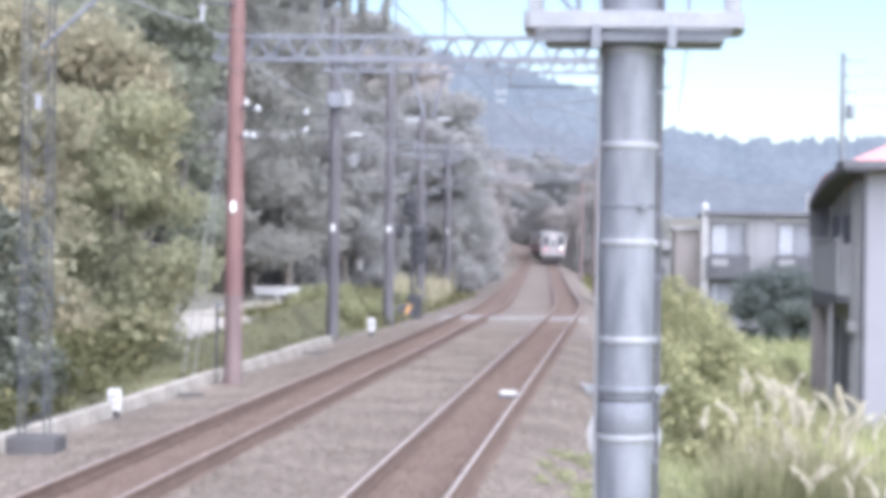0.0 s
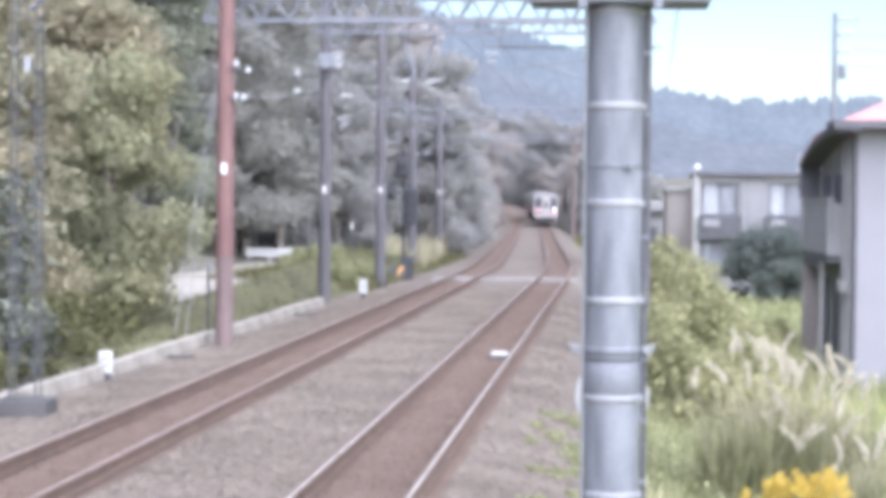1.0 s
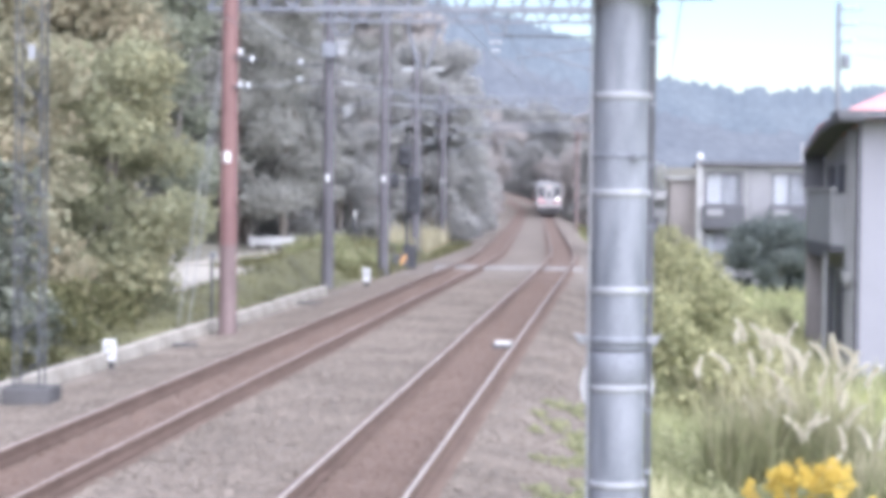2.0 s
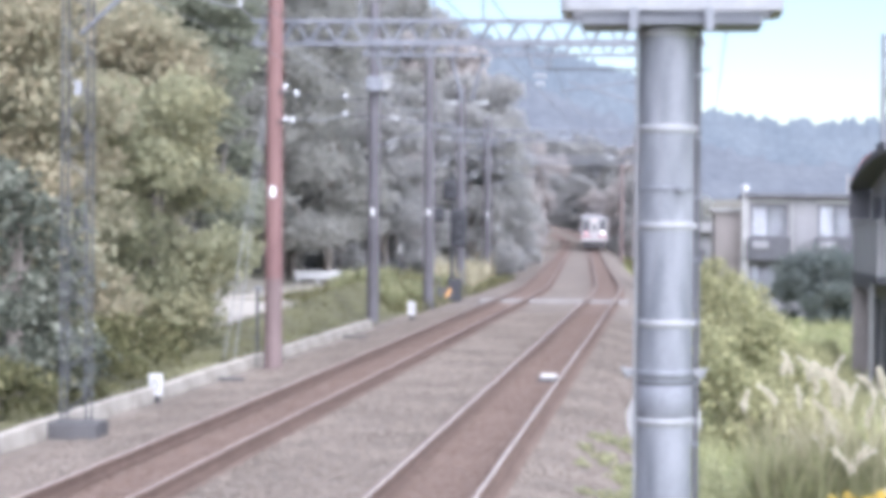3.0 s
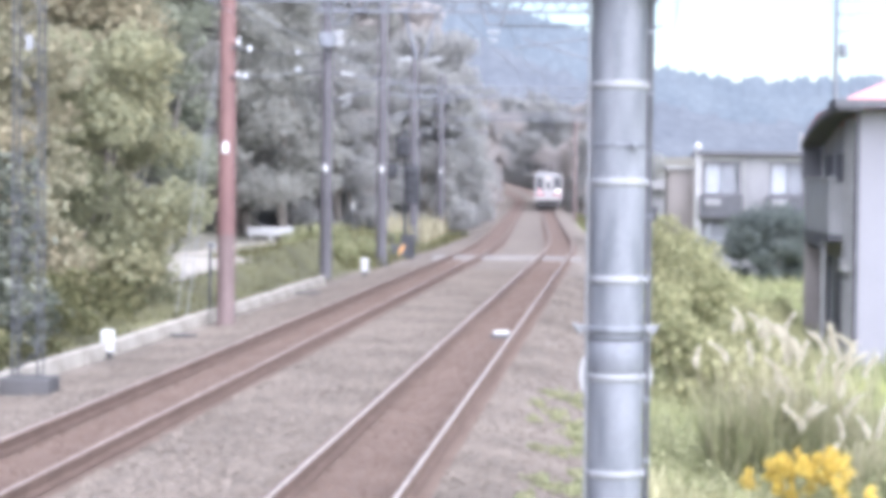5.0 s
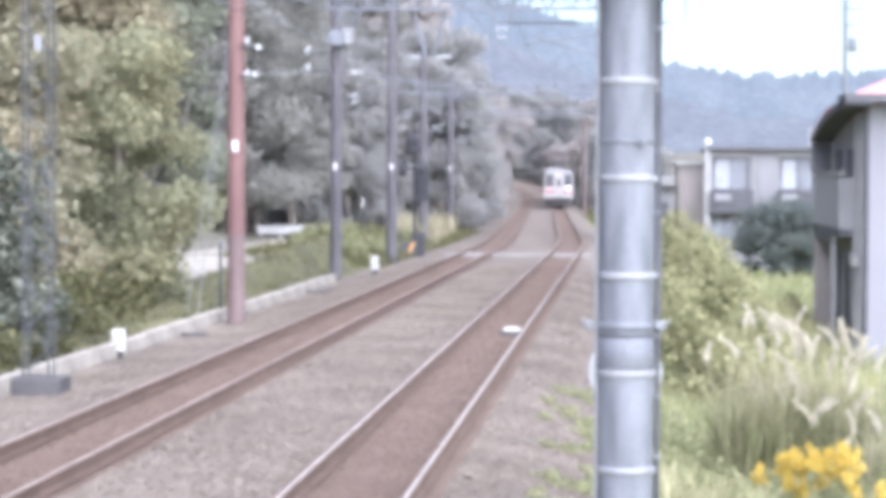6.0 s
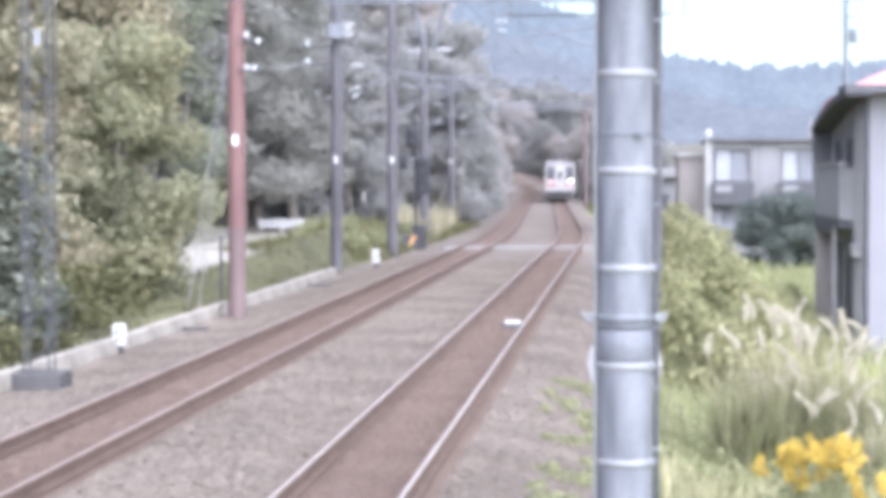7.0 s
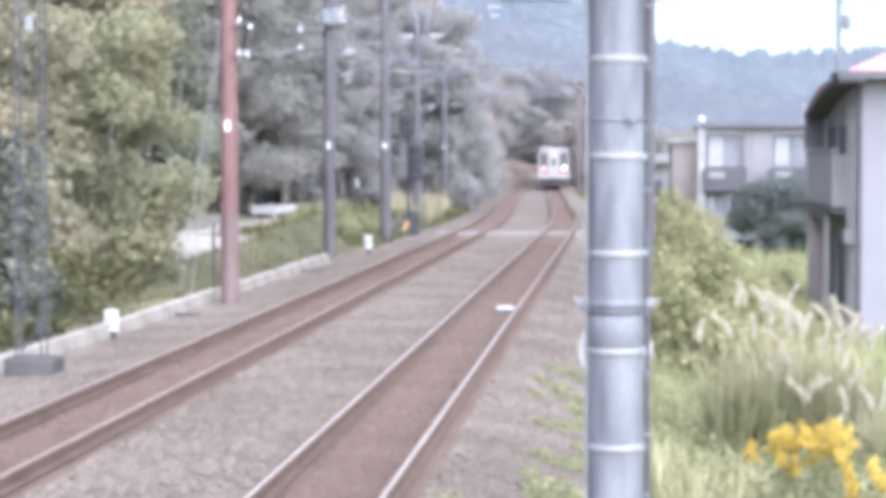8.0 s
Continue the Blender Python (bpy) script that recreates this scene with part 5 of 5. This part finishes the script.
def build_pampas(x, y, z, n, h, spread, seed, label):
    rng = np.random.default_rng(seed)
    t = thing("pampas_grass", (x, y, z), label, "pampas grass", "pampas grass clumps")
    v, f = blades(rng, 620, (-0.5 * spread, 0.5 * spread), (-0.35, 0.35), h * 0.62, 0.013, 0.0, 0.6)
    mesh_from("foliage", v, f, M_GRASS, t, "arching olive green blades")
    v, f = blades(rng, 150, (-0.5 * spread, 0.5 * spread), (-0.3, 0.35), h * 0.85, 0.011, 0.0, 0.4)
    mesh_from("dry_foliage", v, f, M_STRAW, t, "dry brownish standing blades")
    for k in range(n):
        a, r = rng.uniform(0, 6.283), spread * math.sqrt(rng.uniform(0.02, 1))
        bx, by = math.cos(a) * r * 0.4, math.sin(a) * 0.3
        hh = h * (rng.uniform(0.86, 1.1) if k % 3 else rng.uniform(0.5, 0.78))
        tip = Vector((bx + math.cos(a) * r * 0.55 + rng.normal() * 0.05, by + math.sin(a) * 0.3, hh - 0.35 * (r / spread) ** 2 * abs(math.cos(a))))
        foot = Vector((bx * 0.6, by * 0.6, 0))
        bend_to = Vector((rng.choice([-1, 1]) * rng.uniform(0.02, 0.16), rng.uniform(-0.05, 0.05), 0.0))
        st = rod(bmesh.new(), foot, tip, 0.006, 0.004, 5)
        stem = part("stem", st, M_DRYGRASS, t)
        L = rng.uniform(0.24, 0.40)
        q = rng.uniform(0, 1, 420)
        c = np.array(tip)[None] + q[:, None] * L * np.array([0, 0, 0.85]) + (q ** 2)[:, None] * np.array(bend_to) * 1.6
        wd = 0.021 * np.sin(np.pi * np.clip(q * 0.85 + 0.12, 0, 1)) * (1.15 - 0.6 * q)
        c = c + rng.normal(size=(420, 3)) * wd[:, None] * (0.7, 0.7, 0.6)
        pv, pf = leaves(rng, c, 0.013, 0.0, 6.0)
        mesh_from("plume", pv, pf, M_PLUME, stem, "feathery silver plume")


build_pampas(1.7, 29.5, -1.3, 15, 1.95, 0.95, 1, "pampas grass clump with silvery plumes on the verge")
build_pampas(2.3, 30.2, -1.3, 14, 1.9, 1.0, 2, "pampas grass clump with silvery plumes on the verge")
build_pampas(2.85, 29.6, -1.3, 14, 1.75, 1.0, 3, "pampas grass clump with drooping pale plumes")
build_pampas(3.1, 27.6, -1.35, 8, 1.2, 0.6, 4, "low pampas grass clump with pale plumes")


def build_goldenrod(x, y, z, h, n, spread, seed):
    rng = np.random.default_rng(seed)
    t = thing("goldenrod", (x, y, z), "bright yellow flowering goldenrod on the grassy verge", "flowers", "goldenrod clumps")
    for k in range(n):
        bx, by = rng.normal(size=2) * spread
        top = Vector((bx * 1.25, by, h * rng.uniform(0.82, 1.08) - abs(bx) * 0.35))
        stem = part("stem", rod(bmesh.new(), (bx * 0.6, by * 0.6, 0), top, 0.006, 0.004, 5), M_GRASS, t)
        pts = blob_points(rng, [(top.x + rng.normal() * 0.025, top.y + rng.normal() * 0.025, top.z + 0.06 - 0.05 * j, 0.05 + 0.012 * j, 0.05 + 0.012 * j, 0.05) for j in range(4)], 9000)
        pv, pf = leaves(rng, pts, 0.018, 0, 1.3)
        mesh_from("flower_head", pv, pf, M_GOLD, stem, "golden flower head")
        lp = np.stack([np.linspace(bx * 0.6, top.x, 26) + rng.normal(size=26) * 0.05, np.linspace(by * 0.6, top.y, 26) + rng.normal(size=26) * 0.05, np.linspace(0.1, top.z - 0.05, 26)], 1)
        lv, lf = leaves(rng, lp, 0.03, 0.3, 3.5)
        mesh_from("leaves", lv, lf, M_GRASS, stem)


build_goldenrod(1.72, 23.5, -1.3, 1.04, 14, 0.12, 11)
build_goldenrod(2.08, 23.2, -1.3, 1.18, 16, 0.14, 12)
build_goldenrod(2.55, 22.6, -1.3, 0.85, 8, 0.12, 13)


# ---- far wooded hills ----
def build_far_hills():
    """Far wooded ridges: a smooth slope that ends in a ragged line of treetops."""
    rng = np.random.default_rng(31)
    ridges = ((760, 95, [(-900, 150), (-300, 100), (-150, 86), (-105, 70), (-80, 55), (-48, 50), (-20, 40), (0, 33), (40, 24), (140, 22), (700, 30)]),
              (1150, 140, [(-900, 240), (-300, 180), (-190, 150), (-140, 116), (-100, 100), (-62, 93), (-17, 80), (0, 66), (30, 59), (60, 55), (160, 58), (300, 52), (700, 70)]))
    for y, depth, pts in ridges:
        xs = np.arange(-900, 700, 0.8)
        zz = np.interp(xs, [p[0] for p in pts], [p[1] for p in pts])
        tree = np.zeros(len(xs))
        for k in range(len(xs) // 2):
            c, w, h = rng.uniform(-900, 700), rng.uniform(0.8, 2.2) * y / 900, rng.uniform(0.3, 3.6) * y / 900
            i0, i1 = np.searchsorted(xs, [c - w, c + w])
            if i1 > i0:
                tree[i0:i1] = np.maximum(tree[i0:i1], h * np.maximum(1 - (np.abs(xs[i0:i1] - c) / w) ** 1.1, 0))
        v, f = [], []
        for q, ragged in ((0, 0), (0.5, 0), (0.9, 0), (1, 1)):
            for x, z, t in zip(xs, zz, tree):
                v.append((x, y - (1 - q) * depth, -5 + (z + 5) * q + t * ragged))
        w = len(xs)
        for j in range(3):
            for i in range(w - 1):
                a = j * w + i
                f.append((a, a + 1, a + w + 1, a + w))
        tagged(mesh_from("backdrop_hill", v, f, M_NEARHILL if y < 1000 else M_FARHILL, smooth=True), "distant wooded ridge glowing with painted blue haze", "hill", kind="structure")


build_far_hills()


# ---- train ----
def build_car(front):
    """A 20 m commuter coach, its running direction -y, rail level at z = 0, centred at its front end."""
    c = thing("train_car", (0, 0, 0), "cream and red commuter train coach on the near track" if front else "cream and red trailing coach of the train", "train car", "train cars")
    L, w = 19.5, 1.4
    sec = [(-w, 1.0), (-w, 3.32), (-w + 0.08, 3.45), (-w + 0.4, 3.54), (0, 3.6), (w - 0.4, 3.54), (w - 0.08, 3.45), (w, 3.32), (w, 1.0)]
    bm = bmesh.new()
    rings = [[bm.verts.new((x, y, z)) for x, z in sec] for y in (0.0, L)]
    for k in range(len(sec) - 1):
        bm.faces.new((rings[0][k], rings[0][k + 1], rings[1][k + 1], rings[1][k]))
    bm.faces.new((rings[0][-1], rings[0][0], rings[1][0], rings[1][-1]))
    bm.faces.new(rings[0])
    bm.faces.new(rings[1][::-1])
    body = part("body", bm, M_TRAINWHITE, c)
    part("roof", B(-1.18, 0.02, 3.5, 1.18, L - 0.02, 3.66, bevel=0.05), M_TRAINROOF, c, "grey roof with vents")
    for k in range(3):
        part("roof_unit", B(-0.6, 3 + k * 6, 3.642, 0.6, 5.4 + k * 6, 3.74, bevel=0.05), M_TRAINROOF, c)
    for s in (-1, 1):
        x = s * (w + 0.006)
        part("side_stripe", B(min(x, x + s * 0.006), 0.02, 1.12, max(x, x + s * 0.006), L - 0.02, 1.75), M_TRAINRED, body, "red side stripe")
        for k in range(4):
            y0 = 1.4 + k * 4.6
            part("side_door", B(min(x, x + s * 0.012), y0 + 1.6, 1.15, max(x, x + s * 0.012), y0 + 2.9, 3.0), M_TRAINWHITE, c)
            part("side_window", B(min(x, x + s * 0.01), y0 - 0.3, 2.0, max(x, x + s * 0.01), y0 + 1.1, 2.75), M_TRAINGLASS, c, "dark side window")
            part("side_window", B(min(x, x + s * 0.016), y0 + 1.9, 2.0, max(x, x + s * 0.016), y0 + 2.6, 2.75), M_TRAINGLASS, c, "dark door window")
    for y0 in (2.9, L - 2.9):
        bg = part("bogie", B(-1.1, y0 - 1.6, 0.3, 1.1, y0 + 1.6, 0.95, bevel=0.05), M_UNDER, c, "dark bogie")
        for yy in (-1.05, 1.05):
            for s in (-1, 1):
                part("wheel", R((s * 0.47, y0 + yy, 0.43), (s * 0.6, y0 + yy, 0.43), 0.43, seg=20), M_UNDER, bg, "steel wheel")
    part("underframe", B(-1.2, 5.2, 0.35, 1.2, L - 5.2, 1.04, bevel=0.05), M_UNDER, c, "dark underfloor equipment")
    part("underframe", B(-1.25, 0.15, 0.25, 1.25, 1.1, 1.04, bevel=0.05), M_UNDER, c, "dark buffer beam")
    if front:
        for s in (-1, 1):
            part("windscreen", B(s * 0.88 - 0.37, -0.024, 1.92, s * 0.88 + 0.37, -0.004, 3.26, bevel=0.006), M_BLACK, c, "dark windscreen")
            part("bumper", B(s * 0.9 - 0.5, -0.1, 0.98, s * 0.9 + 0.5, -0.004, 1.3, bevel=0.02), M_TRAINWHITE, c, "cream lower skirt")
            part("corner_pillar", B(s * 1.33 - 0.06, -0.03, 1.1, s * 1.33 + 0.06, -0.002, 3.2, bevel=0.01), M_TRAINWHITE, c)
        part("headlamp", R((0.96, -0.09, 1.94), (0.96, -0.01, 1.94), 0.12, 0.13, 20), M_LAMP, c, "bright lit headlamp")
        part("headlamp", R((-0.9, -0.09, 1.94), (-0.9, -0.01, 1.94), 0.13, 0.14, 20), M_LAMPPINK, c, "dim pinkish lamp")
        d = part("gangway_door", B(-0.38, -0.06, 1.2, 0.38, -0.004, 3.1, bevel=0.02), M_TRAINWHITE, c, "pale end door")
        part("door_window", B(-0.2, -0.075, 2.1, 0.2, -0.062, 2.8), M_TRAINGLASS, d, "grey door window")
        part("destination_blind", B(-0.3, -0.09, 3.22, 0.3, -0.004, 3.38, bevel=0.02), M_SIGNLIT, c, "lit destination blind")
        part("front_stripe", B(-w, -0.022, 1.42, w, -0.0025, 1.66), M_TRAINRED, c, "red front band")
        part("brow", B(-w + 0.1, -0.08, 3.44, w - 0.1, 0.3, 3.53), M_TRAINROOF, c, "dark roof brow")
        part("coupler", B(-0.15, -0.4, 0.6, 0.15, 0.14, 0.85, bevel=0.03), M_UNDER, c, "dark coupler")
    part("pantograph", box(box(box(bmesh.new(), -0.8, 8.5, 4.6, 0.8, 8.56, 4.63), -0.5, 8.4, 3.86, -0.47, 8.5, 4.6), 0.47, 8.4, 3.86, 0.5, 8.5, 4.6), M_DARKSTEEL, c, "dark pantograph")
    return c


TRAIN = [build_car(True), build_car(False)]
TRAIN += [copy_thing(TRAIN[1], pose(0, 0, 0)) for _ in range(2)]


def on_line(y):
    """Place on the near track whose line reaches y."""
    return Vector((NEAR + bend(y), y, level(y)))


def along(y, dist):
    """The y reached by going dist metres on along the near track."""
    p, done = on_line(y), 0.0
    while done < dist:
        q = on_line(p.y + 0.5)
        done += (q - p).length
        p = q
    return p.y


def motions():
    """The train draws nearer along the near track."""
    for k, car in enumerate(TRAIN):
        rows = []
        for j in range(17):
            t = j * 0.5
            y0 = along(TRAIN_START - TRAIN_SPEED * t, 20.0 * k) if k else TRAIN_START - TRAIN_SPEED * t
            a, b = on_line(y0), on_line(along(y0, 19.5))
            d = b - a
            rows.append((t, pose(a.x, a.y, a.z, math.degrees(math.atan2(d.z, d.xy.length)), 0, math.degrees(math.atan2(-d.x, d.y)))))
        walk(car, rows)


TRAIN_START, TRAIN_SPEED = 270.0, 8.3
motions()
